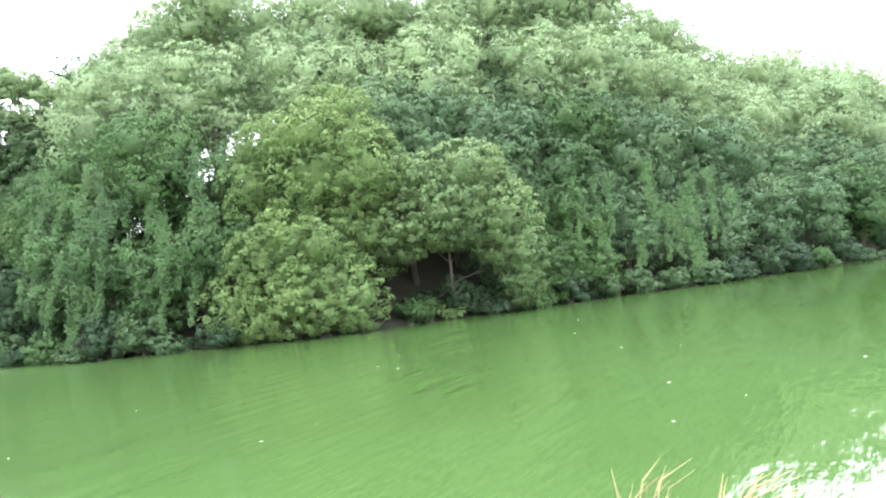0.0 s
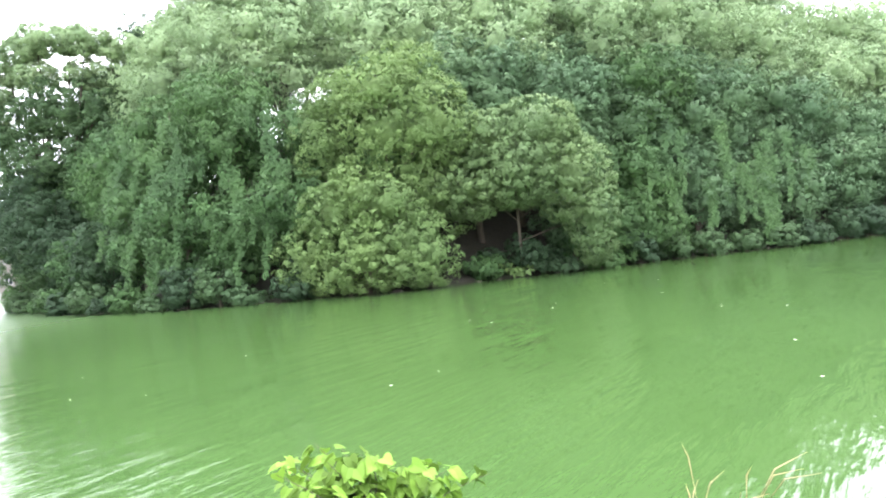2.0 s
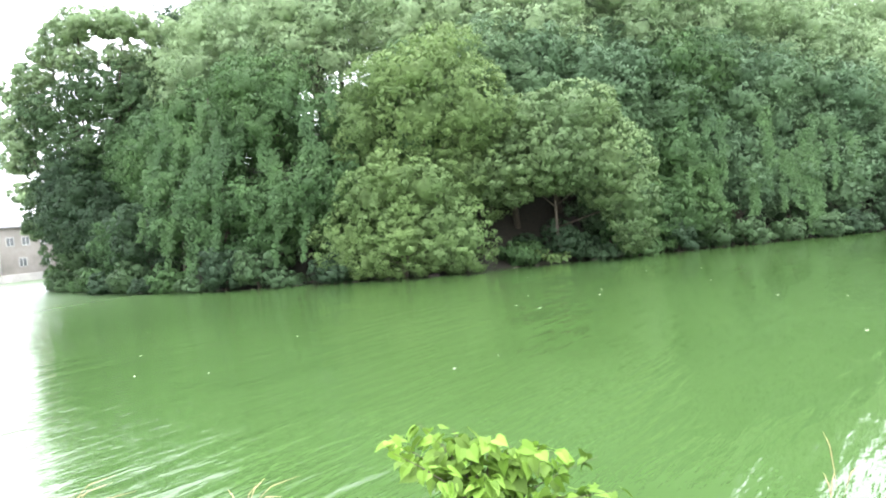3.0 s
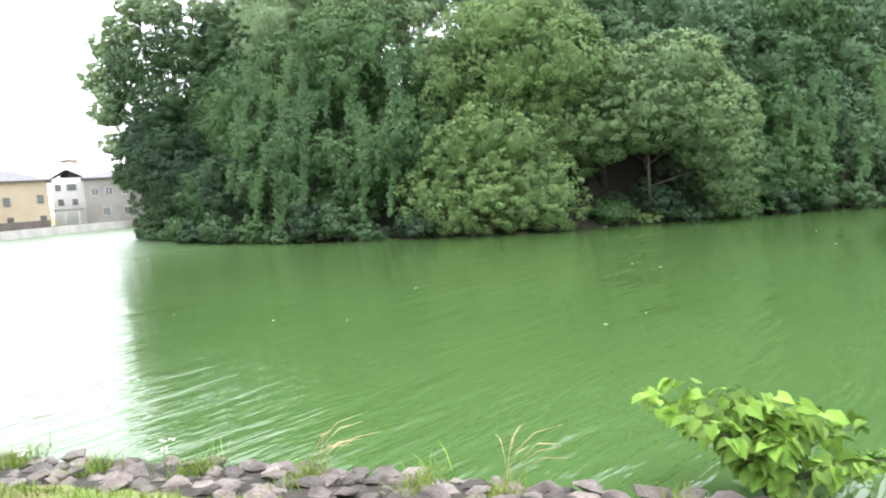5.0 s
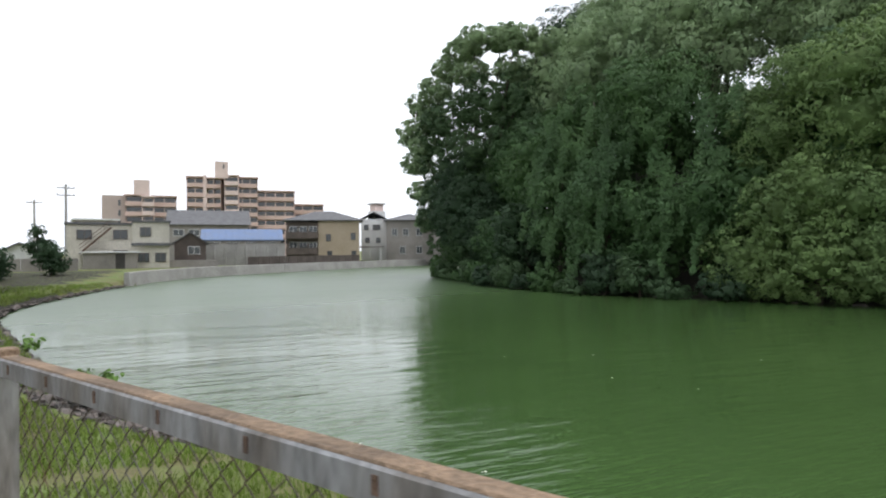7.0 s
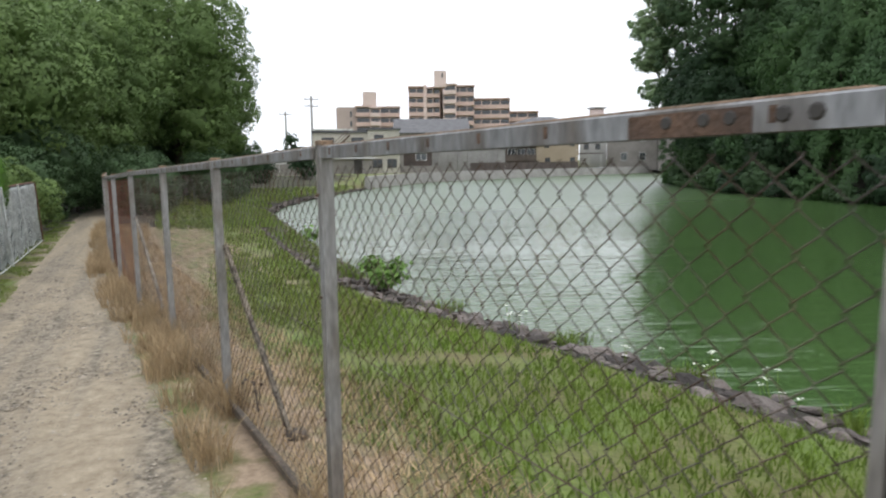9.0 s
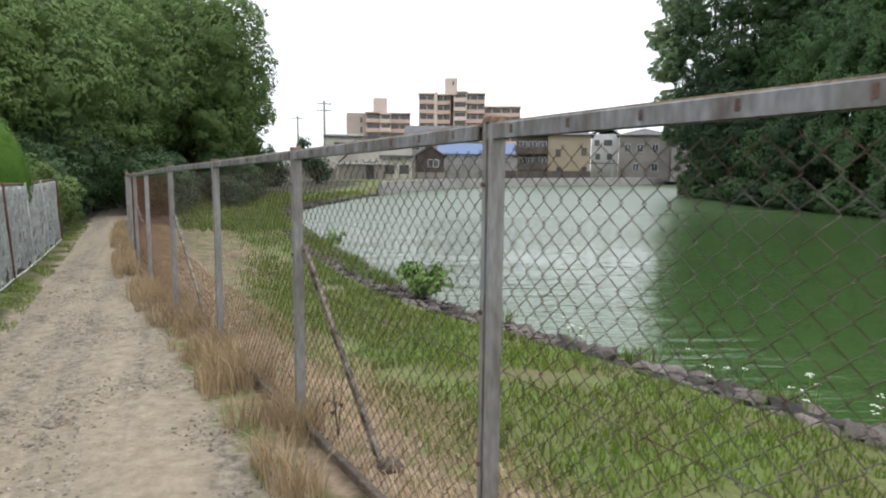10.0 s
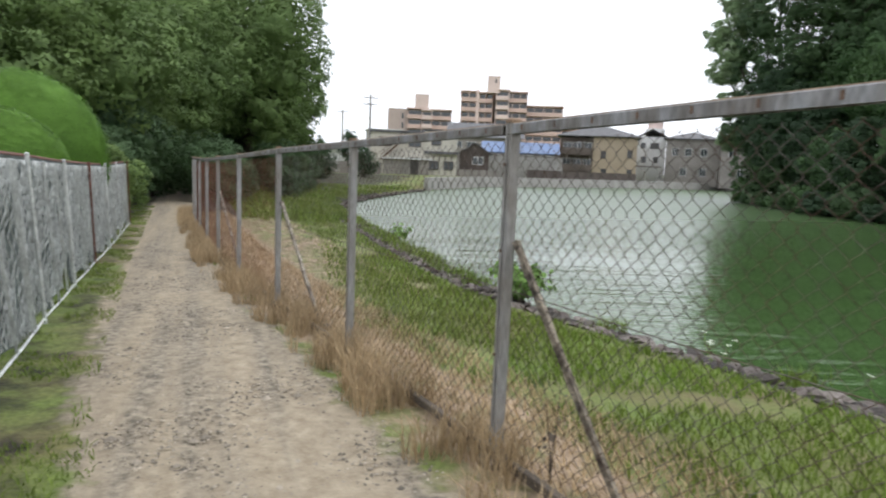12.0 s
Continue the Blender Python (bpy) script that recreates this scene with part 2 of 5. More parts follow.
def water_material():
    """Still pond, thick with green algae, under a light breeze."""
    m = bpy.data.materials.new("algae_water")
    m.use_nodes = True
    n, l = m.node_tree.nodes, m.node_tree.links
    shader = n["Principled BSDF"]
    shader.inputs["Roughness"].default_value = 0.05
    shader.inputs["IOR"].default_value = 1.42
    geometry = n.new("ShaderNodeNewGeometry")
    broad, ramp = n.new("ShaderNodeTexNoise"), n.new("ShaderNodeValToRGB")
    broad.inputs["Scale"].default_value, broad.inputs["Detail"].default_value = 0.12, 4
    l.new(geometry.outputs["Position"], broad.inputs["Vector"])
    ramp.color_ramp.elements[0].position, ramp.color_ramp.elements[1].position = 0.3, 0.7
    ramp.color_ramp.elements[0].color = (0.042, 0.082, 0.024, 1)
    ramp.color_ramp.elements[1].color = (0.049, 0.094, 0.028, 1)
    l.new(broad.outputs[0], ramp.inputs[0])
    l.new(ramp.outputs[0], shader.inputs["Base Color"])
    turn = n.new("ShaderNodeMapping")
    turn.vector_type = "TEXTURE"
    turn.inputs["Rotation"].default_value = (0, 0, radians(72))
    turn.inputs["Scale"].default_value = (2.6, 0.62, 1)
    l.new(geometry.outputs["Position"], turn.inputs[0])
    ripple, swell = n.new("ShaderNodeTexNoise"), n.new("ShaderNodeTexNoise")
    ripple.inputs["Scale"].default_value, ripple.inputs["Detail"].default_value = 2.2, 4
    swell.inputs["Scale"].default_value, swell.inputs["Detail"].default_value = 0.5, 2
    gust, calm = n.new("ShaderNodeTexNoise"), n.new("ShaderNodeMapRange")
    gust.inputs["Scale"].default_value, gust.inputs["Detail"].default_value = 0.11, 2
    calm.inputs[1].default_value, calm.inputs[2].default_value = 0.38, 0.68
    calm.inputs[3].default_value, calm.inputs[4].default_value = 0.25, 1.0
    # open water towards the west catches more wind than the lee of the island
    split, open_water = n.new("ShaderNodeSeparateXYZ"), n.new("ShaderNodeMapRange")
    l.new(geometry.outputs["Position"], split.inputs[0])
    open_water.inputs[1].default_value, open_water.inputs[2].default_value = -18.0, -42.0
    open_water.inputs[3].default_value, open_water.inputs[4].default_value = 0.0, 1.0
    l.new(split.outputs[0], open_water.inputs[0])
    rough = n.new("ShaderNodeMapRange")
    rough.inputs[3].default_value, rough.inputs[4].default_value = 0.045, 0.34
    l.new(open_water.outputs[0], rough.inputs[0])
    l.new(rough.outputs[0], shader.inputs["Roughness"])
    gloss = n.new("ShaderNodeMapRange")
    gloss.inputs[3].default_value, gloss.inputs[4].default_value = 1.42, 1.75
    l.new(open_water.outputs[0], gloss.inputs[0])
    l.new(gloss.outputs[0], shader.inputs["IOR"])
    for t in (ripple, swell):
        l.new(turn.outputs[0], t.inputs["Vector"])
    l.new(geometry.outputs["Position"], gust.inputs["Vector"])
    l.new(gust.outputs[0], calm.inputs[0])
    times, total = n.new("ShaderNodeMath"), n.new("ShaderNodeMath")
    times.operation, total.operation = "MULTIPLY", "ADD"
    l.new(ripple.outputs[0], times.inputs[0])
    l.new(calm.outputs[0], times.inputs[1])
    blown = n.new("ShaderNodeMath")
    blown.operation = "MULTIPLY_ADD"
    gain = n.new("ShaderNodeMath")
    gain.operation = "MULTIPLY"
    gain.inputs[1].default_value = 0.05
    l.new(open_water.outputs[0], gain.inputs[0])
    l.new(ripple.outputs[0], blown.inputs[0])
    l.new(gain.outputs[0], blown.inputs[1])
    l.new(times.outputs[0], blown.inputs[2])
    l.new(blown.outputs[0], total.inputs[0])
    l.new(swell.outputs[0], total.inputs[1])
    relief = n.new("ShaderNodeBump")
    relief.inputs["Strength"].default_value, relief.inputs["Distance"].default_value = 0.7, 0.082
    l.new(total.outputs[0], relief.inputs["Height"])
    l.new(relief.outputs[0], shader.inputs["Normal"])
    return m


# ---- building blocks ----
class Geo:
    """Collects vertices and faces for one mesh."""

    def __init__(self):
        self.v, self.f = [], []

    def add(self, verts, faces):
        k = len(self.v)
        self.v += [tuple(p) for p in verts]
        self.f += [tuple(i + k for i in q) for q in faces]
        return self

    def box(self, x0, x1, y0, y1, z0, z1, c=0.0):
        """A box with its upright and top edges cut by c."""
        if not c:
            p = [(x, y, z) for z in (z0, z1) for x, y in ((x0, y0), (x1, y0), (x1, y1), (x0, y1))]
            return self.add(p, [(3, 2, 1, 0), (4, 5, 6, 7), (0, 1, 5, 4), (1, 2, 6, 5), (2, 3, 7, 6), (3, 0, 4, 7)])
        def ring(d):
            a, b, e, g = x0 + d, x1 - d, y0 + d, y1 - d
            return [(a + c, e), (b - c, e), (b, e + c), (b, g - c), (b - c, g), (a + c, g), (a, g - c), (a, e + c)]
        p = [(x, y, z0) for x, y in ring(0)] + [(x, y, z1 - c) for x, y in ring(0)] + [(x, y, z1) for x, y in ring(c * 0.7)]
        f = [tuple(range(7, -1, -1)), tuple(range(16, 24))]
        f += [(k + i, k + (i + 1) % 8, k + 8 + (i + 1) % 8, k + 8 + i) for k in (0, 8) for i in range(8)]
        return self.add(p, f)

    def prism(self, outline, z0, z1):
        k = len(outline)
        p = [(x, y, z0) for x, y in outline] + [(x, y, z1) for x, y in outline]
        return self.add(p, [tuple(range(k - 1, -1, -1)), tuple(range(k, 2 * k))] + [(i, (i + 1) % k, k + (i + 1) % k, k + i) for i in range(k)])

    def tube(self, points, radii, sides=6):
        """A tube through the points, closed at both ends."""
        ring = []
        pts = [Vector(p) for p in points]
        for i, p in enumerate(pts):
            d = (pts[min(i + 1, len(pts) - 1)] - pts[max(i - 1, 0)]).normalized()
            a = d.orthogonal().normalized() if abs(d.z) > 0.9 else d.cross(Vector((0, 0, 1))).normalized()
            b = d.cross(a)
            r = radii[i] if isinstance(radii, (list, tuple)) else radii
            ring += [p + a * r * math.cos(k * math.tau / sides) + b * r * math.sin(k * math.tau / sides) for k in range(sides)]
        f = [(i * sides + k, i * sides + (k + 1) % sides, (i + 1) * sides + (k + 1) % sides, (i + 1) * sides + k) for i in range(len(pts) - 1) for k in range(sides)]
        f += [tuple(range(sides - 1, -1, -1)), tuple(range((len(pts) - 1) * sides, len(pts) * sides))]
        return self.add(ring, f)

    def bar(self, a, b, w, h):
        """A squared bar from a to b."""
        a, b = Vector(a), Vector(b)
        d = (b - a).normalized()
        s = d.cross(Vector((0, 0, 1))).normalized() if abs(d.z) < 0.95 else Vector((1, 0, 0))
        u = s.cross(d)
        p = [q + s * i * w / 2 + u * j * h / 2 for q in (a, b) for i, j in ((-1, -1), (1, -1), (1, 1), (-1, 1))]
        return self.add(p, [(3, 2, 1, 0), (4, 5, 6, 7), (0, 1, 5, 4), (1, 2, 6, 5), (2, 3, 7, 6), (3, 0, 4, 7)])

    def mesh(self, name, mat, smooth=False):
        m = bpy.data.meshes.new(name)
        m.from_pydata(self.v, [], self.f)
        m.materials.append(mat)
        if smooth:
            m.shade_smooth()
        return m


def array_mesh(name, verts, quads, mat, smooth=False, normals=None):
    """A mesh from arrays of points and of four-cornered faces."""
    m = bpy.data.meshes.new(name)
    m.vertices.add(len(verts))
    m.vertices.foreach_set("co", np.asarray(verts, np.float32).ravel())
    m.loops.add(quads.size)
    m.loops.foreach_set("vertex_index", quads.astype(np.int32).ravel())
    m.polygons.add(len(quads))
    m.polygons.foreach_set("loop_start", np.arange(0, quads.size, quads.shape[1], dtype=np.int32))
    m.update(calc_edges=True)
    m.materials.append(mat)
    if smooth:
        m.shade_smooth()
    if normals is not None:
        m.shade_smooth()
        m.normals_split_custom_set_from_vertices(normals)
    return m


def part(name, geo, mat, parent=None, label="", smooth=False):
    """One mesh object under a thing, or under a part."""
    ob = new(name, geo.mesh(name, mat, smooth) if isinstance(geo, Geo) else geo)
    ob.parent = parent
    return tagged(ob, label)


def thing(name, label, category, m=None, group="", kind=""):
    ob = new(name)
    ob.empty_display_size = 0.2
    if m is not None:
        ob.matrix_basis = m
    return tagged(ob, label, category, group, kind)


def unit(a):
    return a / np.maximum(np.linalg.norm(a, axis=-1, keepdims=True), 1e-9)


def leaf_faces(rng, p, normal, length, width, droop=0.0, shade=None):
    """One pointed three-cornered leaf at each point: arrays of points, faces and normals."""
    n = len(p)
    t = unit(np.cross(normal, rng.normal(size=(n, 3))))
    t[:, 2] -= droop
    t = unit(t)
    b = unit(np.cross(normal, t))
    k = unit(np.cross(t, b))
    s = rng.uniform(0.65, 1.3, (n, 1))
    lo, wi = length * s, width * s
    turned = np.repeat(unit(shade if shade is not None else k), 3, 0)
    v = np.stack([p + b * wi * 0.5, p - b * wi * 0.5, p + t * lo - k * lo * 0.1], 1)
    return v.reshape(-1, 3), np.arange(3 * n).reshape(n, 3), turned


def joined(pieces):
    vs, fs, k = [], [], 0
    for v, f, *rest in pieces:
        vs.append(v)
        fs.append(f + k)
        k += len(v)
    if rest:
        return np.concatenate(vs), np.concatenate(fs), np.concatenate([p[2] for p in pieces])
    return np.concatenate(vs), np.concatenate(fs)


def round_body(level=2):
    """Points, faces and normals of a small rounded body."""
    bm = bmesh.new()
    bmesh.ops.create_icosphere(bm, subdivisions=level, radius=1)
    v = np.array([p.co[:] for p in bm.verts])
    f = np.array([[p.index for p in face.verts] for face in bm.faces])
    bm.free()
    return v, f, v.copy()


BODY = round_body()


def foliage(rng, lobes, tuft, per_tuft, leaf, droop=0.3, floor=-9.0, cover=1.0, core=0.8, loose=0.0, swell=(0.93, 1.07), thin_back=0.0):
    """A crown: lobes (x, y, z, rx, ry, rz) carry tufts, tufts carry leaves; larger inner leaves close each lobe."""
    lobes = np.asarray(lobes, float)
    out = []
    for i, (x, y, z, rx, ry, rz) in enumerate(lobes):
        c, r = np.array((x, y, z)), np.array((rx, ry, rz))
        count = int(cover * 4 * math.pi * ((rx * ry + ry * rz + rx * rz) / 3) / (2.4 * tuft * tuft))
        d = unit(rng.normal(size=(count, 3)))
        at = c + d * r * rng.uniform(swell[0], swell[1] + loose, (count, 1))
        keep = (at[:, 2] > floor + tuft * 0.3) & ((d[:, 1] < 0.35) | (rng.uniform(size=count) > thin_back))
        for j, o in enumerate(lobes):
            if j != i:
                keep &= (((at - o[:3]) / (o[3:] * 0.84)) ** 2).sum(1) > 1
        at, d = at[keep], d[keep]
        if core:
            bv, bf, bn = BODY
            bump = 1 + 0.14 * rng.normal(size=(len(bv), 1)).clip(-1.5, 1.5)
            body = c + bv * r * core * 0.5 * bump
            body[:, 2] = np.maximum(body[:, 2], floor + 0.02)
            out.append((body, bf, bn))
            inner = int(4.2 * (rx * ry + ry * rz + rx * rz) / 3 / (leaf * leaf))
            way = unit(rng.normal(size=(inner, 3)))
            p = c + way * r * core * rng.uniform(0.75, 1.05, (inner, 1))
            ok = p[:, 2] > floor
            out.append(leaf_faces(rng, p[ok], unit(way[ok] + 0.3 * rng.normal(size=(ok.sum(), 3))), leaf * 1.7, leaf * 1.25, droop, way[ok]))
        if not len(at):
            continue
        size = tuft * rng.uniform(0.6, 1.35, (len(at), 1))
        k = per_tuft
        way = unit(rng.normal(size=(len(at), k, 3)) + 0.85 * d[:, None] + np.array((0, 0, 0.6)))
        p = (at[:, None] + way * size[:, None] * np.array((1, 1, 0.78)) * rng.uniform(0.74, 1.04, (len(at), k, 1))).reshape(-1, 3)
        facing = unit(way.reshape(-1, 3) + 0.25 * rng.normal(size=(len(p), 3)) + np.array((0, 0, 0.25)))
        stay = p[:, 2] > floor
        clump = unit(way.reshape(-1, 3) * 1.0 + np.repeat(d, k, 0) * 0.55 + 0.05 * rng.normal(size=(len(p), 3)))
        out.append(leaf_faces(rng, p[stay], facing[stay], leaf, leaf * 0.6, droop, clump[stay]))
    return joined(out)


def tree(name, label, x, y, ground, lobes, mat, rng, tuft=0.5, per_tuft=26, leaf=0.26, droop=0.35, floor=-9.0, cover=1.0, core=0.8, trunk=0.22, loose=0.0, group="", branches=True, thin_back=0.0):
    """A tree or shrub: a tapered, forked trunk under a crown of leaves. Lobes are given from its foot."""
    foot = thing(name, label, "shrub" if "shrub" in name else "tree", pose(x, y, ground), group)
    wood = Geo()
    top = max(l[2] for l in lobes)
    bend = rng.normal(size=2) * 0.3
    spine = [(0, 0, -0.3), (bend[0] * 0.4, bend[1] * 0.4, top * 0.35), (bend[0], bend[1], top * 0.7), (bend[0] * 0.7, bend[1], top)]
    wood.tube(spine, [trunk, trunk * 0.8, trunk * 0.55, trunk * 0.2], 8)
    for l in lobes if branches else []:
        a = max(0.1, min(l[2] * 0.55, top * 0.6))
        wood.tube([(bend[0] * 0.6, bend[1] * 0.6, a), (l[0] * 0.5 + bend[0] * 0.3, l[1] * 0.5, (a + l[2]) * 0.52), (l[0], l[1], l[2])], [trunk * 0.45, trunk * 0.3, trunk * 0.1], 5)
    part("trunk", wood, BARK, foot, smooth=True)
    v, f, normals = foliage(rng, lobes, tuft, per_tuft, leaf, droop, floor - ground, cover, core, loose, thin_back=thin_back)
    part("crown", array_mesh("crown", v, f, mat, normals=normals), mat, foot)
    return foot


def blades(rng, p, height, width, lean=0.35):
    """Bent blades of grass, two faces each, at the points p."""
    n = len(p)
    a = rng.uniform(0, math.tau, n)
    h = height * rng.uniform(0.5, 1.25, n)
    side = np.stack([np.cos(a), np.sin(a), 0 * a], 1) * (width * rng.uniform(0.7, 1.3, n))[:, None] / 2
    b = rng.uniform(0, math.tau, n)
    p = np.asarray(p, float)
    tip = np.stack([np.cos(b), np.sin(b), 0 * b], 1) * (lean * h * rng.uniform(0.1, 1.6, n))[:, None]
    up = np.stack([0 * h, 0 * h, h], 1)
    v = np.stack([p - side, p + side, p + side * 0.8 + tip * 0.35 + up * 0.6, p - side * 0.8 + tip * 0.35 + up * 0.6, p + tip + up, p + tip + up + side * 0.15], 1).reshape(-1, 3)
    k = np.arange(n)[:, None] * 6
    return v, np.concatenate([k + np.array([[0, 1, 2, 3]]), k + np.array([[3, 2, 5, 4]])])


# ---- the lie of the land ----
BANK = [(-140, 60), (-67.6, 18.6), (-58, 12.2), (-48, 6.4), (-43, 4.2), (-38.4, 2.95), (-31.3, 2.45), (-26.4, 2.15), (-23, 2.02), (-20.3, 2.0), (-19, 2.2), (-17.6, 2.5), (-15.4, 3.1),
        (-13, 3.6), (-10.9, 4.0), (-8.1, 4.37), (-5.7, 4.6), (0, 5.2), (12, 6.4), (120, 16)]
SHORE = [(-57.5, 46), (-55.5, 42.5), (-51, 39.6), (-44.5, 36.4), (-40, 34), (-34, 32.3), (-29.3, 31.3), (-22.9, 32.2), (-17, 32.6), (-12, 36), (-8, 38.5), (0, 43), (8, 48), (16, 54), (27, 62), (40, 74)]
WEST = [(-67.6, 18.6), (-74.6, 25.2), (-79.5, 33), (-82.5, 40), (-85.5, 46), (-89.5, 55), (-93, 66), (-97, 85), (-99, 110)]
POSTS = [(-6.75, -0.34), (-8.13, -0.505), (-10.31, -0.755), (-12.28, -0.98), (-14.2, -1.21), (-16.25, -1.49), (-18.25, -1.81), (-20.25, -2.09), (-22.25, -2.30), (-24.25, -2.45), (-26.25, -2.58), (-28.25, -2.68), (-30.25, -2.75)]
PATH_EDGE = [(-60, -4.4, -3.2), (-31.7, -3.85, -2.85), (-23, -3.55, -2.62), (-18.5, -3.3, -2.2), (-15.6, -3.1, -1.9), (-13, -2.7, -1.6), (-9, -2.3, -1.1), (-4, -0.95, 0.45), (0, 0.2, 1.6), (12, 2.6, 4.0), (60, 7, 8.4)]


def along(line, x, column=1):
    return np.interp(x, [p[0] for p in line], [p[column] for p in line])


def path_height(x):
    return np.interp(x, (-60, -24, -20.3, -18.3, -16.3, -14.2, -12.3, -10.3, -8, 0), (-0.25, -0.25, -0.17, -0.1, -0.05, 0, 0.045, 0.068, 0.105, 0.12))


def fence_line(x):
    return np.interp(x, [p[0] for p in POSTS[::-1]], [p[1] for p in POSTS[::-1]], right=0.2) + np.maximum(x + 6.1, 0) * 0.2


def land(x, y):
    """Height of the ground."""
    x, y = np.asarray(x, float), np.asarray(y, float)
    bank, shore, fence = along(BANK, x), along(SHORE, x), fence_line(x)
    top = path_height(x)
    inner = np.clip((y - fence - 0.3) / np.maximum(bank - 0.95 - fence - 0.3, 0.3), 0, 1)
    h = top + (-0.36 - top) * inner ** 1.15
    h = h + np.clip((y - bank + 0.95) / 0.95, 0, 1) * -0.22
    rise = np.clip((-60 - x) / 12, 0, 1)
    h = h * (1 - rise) + rise * np.where(y > bank - 2, 0.25, 0.3)
    wet = np.clip((y - bank) / 0.35, 0, 1)
    west = np.interp(y, [p[1] for p in WEST], [p[0] for p in WEST], left=-60, right=-99)
    wet = np.where(y > 18.6, np.clip((x - west + 2.4) / 0.35, 0, 1), wet)
    wet = np.where(y > 120, 0, wet)
    h = h * (1 - wet) + wet * -2.2
    h = np.where((y > 18.6) & (x < west - 2.4), 0.3, h)
    inland = np.minimum(y - shore, np.minimum((x + 57) * 0.9, 104 - y))
    isle = np.where((x > -57.5) & (y < 104) & (x < 60), np.clip(inland, -1.5, 20), -1.5)
    hill = WATER - 0.05 + np.where(isle > 0, np.minimum(np.where(isle < 2.5, isle * 0.2, 0.5 + (isle - 2.5) * 0.72), 12.0), isle * 1.2)
    h = np.where((wet > 0.99) & (isle > -1.4), np.maximum(h, hill), h)
    return np.where(y > 120, 0.3, h)


def spaced(*spans):
    return np.concatenate([np.arange(a, b, s) for a, b, s in spans])


def build_land():
    xs = spaced((-3000, -300, 300), (-300, -110, 19), (-110, -62, 1.6), (-62, -32, 0.6), (-32, -4, 0.22), (-4, 6, 0.3), (6, 64, 1.6), (64, 300, 24), (300, 3001, 300))
    ys = spaced((-3000, -300, 300), (-300, -40, 20), (-40, -6, 1.0), (-6, 5.4, 0.14), (5.4, 8, 0.3), (8, 125, 1.3), (125, 300, 25), (300, 3001, 300))
    gx, gy = np.meshgrid(xs, ys, indexing="ij")
    z = land(gx, gy)
    fine = (gx > -60) & (gx < 8) & (gy > -8) & (gy < 6)
    lump = np.array([noise.noise((x * 1.7, y * 1.7, 0)) * 0.025 + noise.noise((x * 6, y * 6, 3)) * 0.01 for x, y in zip(gx[fine], gy[fine])])
    z[fine] += lump
    v = np.stack([gx, gy, z], -1).reshape(-1, 3)
    a, b = len(xs), len(ys)
    i = (np.arange(a - 1)[:, None] * b + np.arange(b - 1)).ravel()
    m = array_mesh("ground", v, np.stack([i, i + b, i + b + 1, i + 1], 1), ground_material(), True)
    left, right = along(PATH_EDGE, gx, 1), along(PATH_EDGE, gx, 2)
    middle, half = (left + right) / 2, (right - left) / 2
    dirt = np.clip(1.0 - (np.abs(gy - middle) - half) / 0.4, 0, 1) * 0.82
    dirt *= gx > -48
    rut = np.clip(1 - np.abs(gy - middle) / 0.22, 0, 1) * 0.1
    dirt += rut
    off = gy - fence_line(gx)
    straw = np.clip(1.25 - np.abs(off - 0.15) / 0.85, 0, 1) * 0.62 + np.clip((-17.5 - gx) / 6, 0, 0.5) * np.clip((2.7 - np.abs(off - 0.6)) / 0.8, 0, 1)
    straw *= gx < -6.4
    mould_shade = np.where((gx < -31) & (gy < along(BANK, gx) - 3.5) & (gx > -75), 0.6, 0) + np.where((gy > 26) & (gy < 110) & (gx > -60) & (gx < 70), 0.9, 0) + np.where((gy > along(BANK, gx) - 1.0) & (gy < 10), 0.8, 0)
    mould_shade += np.where((gy < left - 0.05) & (gy > left - 1.6) & (gx > -31) & (gx < -6), 0.42, 0)
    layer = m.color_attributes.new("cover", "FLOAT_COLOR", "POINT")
    layer.data.foreach_set("color", np.stack([dirt, straw, mould_shade, np.ones_like(dirt)], -1).astype(np.float32).ravel())
    tagged(new("ground", m), "pale dirt path between mown grass verges and banks", "ground", kind="structure")
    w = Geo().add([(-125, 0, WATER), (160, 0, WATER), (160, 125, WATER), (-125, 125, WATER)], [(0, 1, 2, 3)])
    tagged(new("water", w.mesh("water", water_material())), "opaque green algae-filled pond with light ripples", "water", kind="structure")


build_land()
# ---- far shore: concrete wall ----
def concrete_bank():
    wall = thing("retaining_wall", "long grey concrete retaining wall along the far water edge", "wall", pose(0, 0, 0), kind="structure")
    pts = [(-62.5, 15.2)] + WEST
    for (ax, ay), (bx, by) in zip(pts, pts[1:]):
        steps = max(1, int(math.hypot(bx - ax, by - ay) / 5))
        for k in range(steps):
            p = Vector((ax + (bx - ax) * k / steps, ay + (by - ay) * k / steps, 0))
            q = Vector((ax + (bx - ax) * (k + 1) / steps, ay + (by - ay) * (k + 1) / steps, 0))
            d = (q - p).normalized()
            nrm = Vector((d.y, -d.x, 0))
            g = Geo()
            e, z = d * 0.01, 0.42
            prof = [(0.25, -2.2), (0.05, z - 0.08), (0.02, z), (-0.33, z), (-0.33, -2.2)]
            verts = [s + nrm * o + Vector((0, 0, h)) for s in (p + e, q - e) for o, h in prof]
            g.add(verts, [(4, 3, 2, 1, 0), (5, 6, 7, 8, 9)] + [(i, (i + 1) % 5, 5 + (i + 1) % 5, 5 + i) for i in range(5)])
            part("wall_section", g, CONCRETE, wall)


concrete_bank()


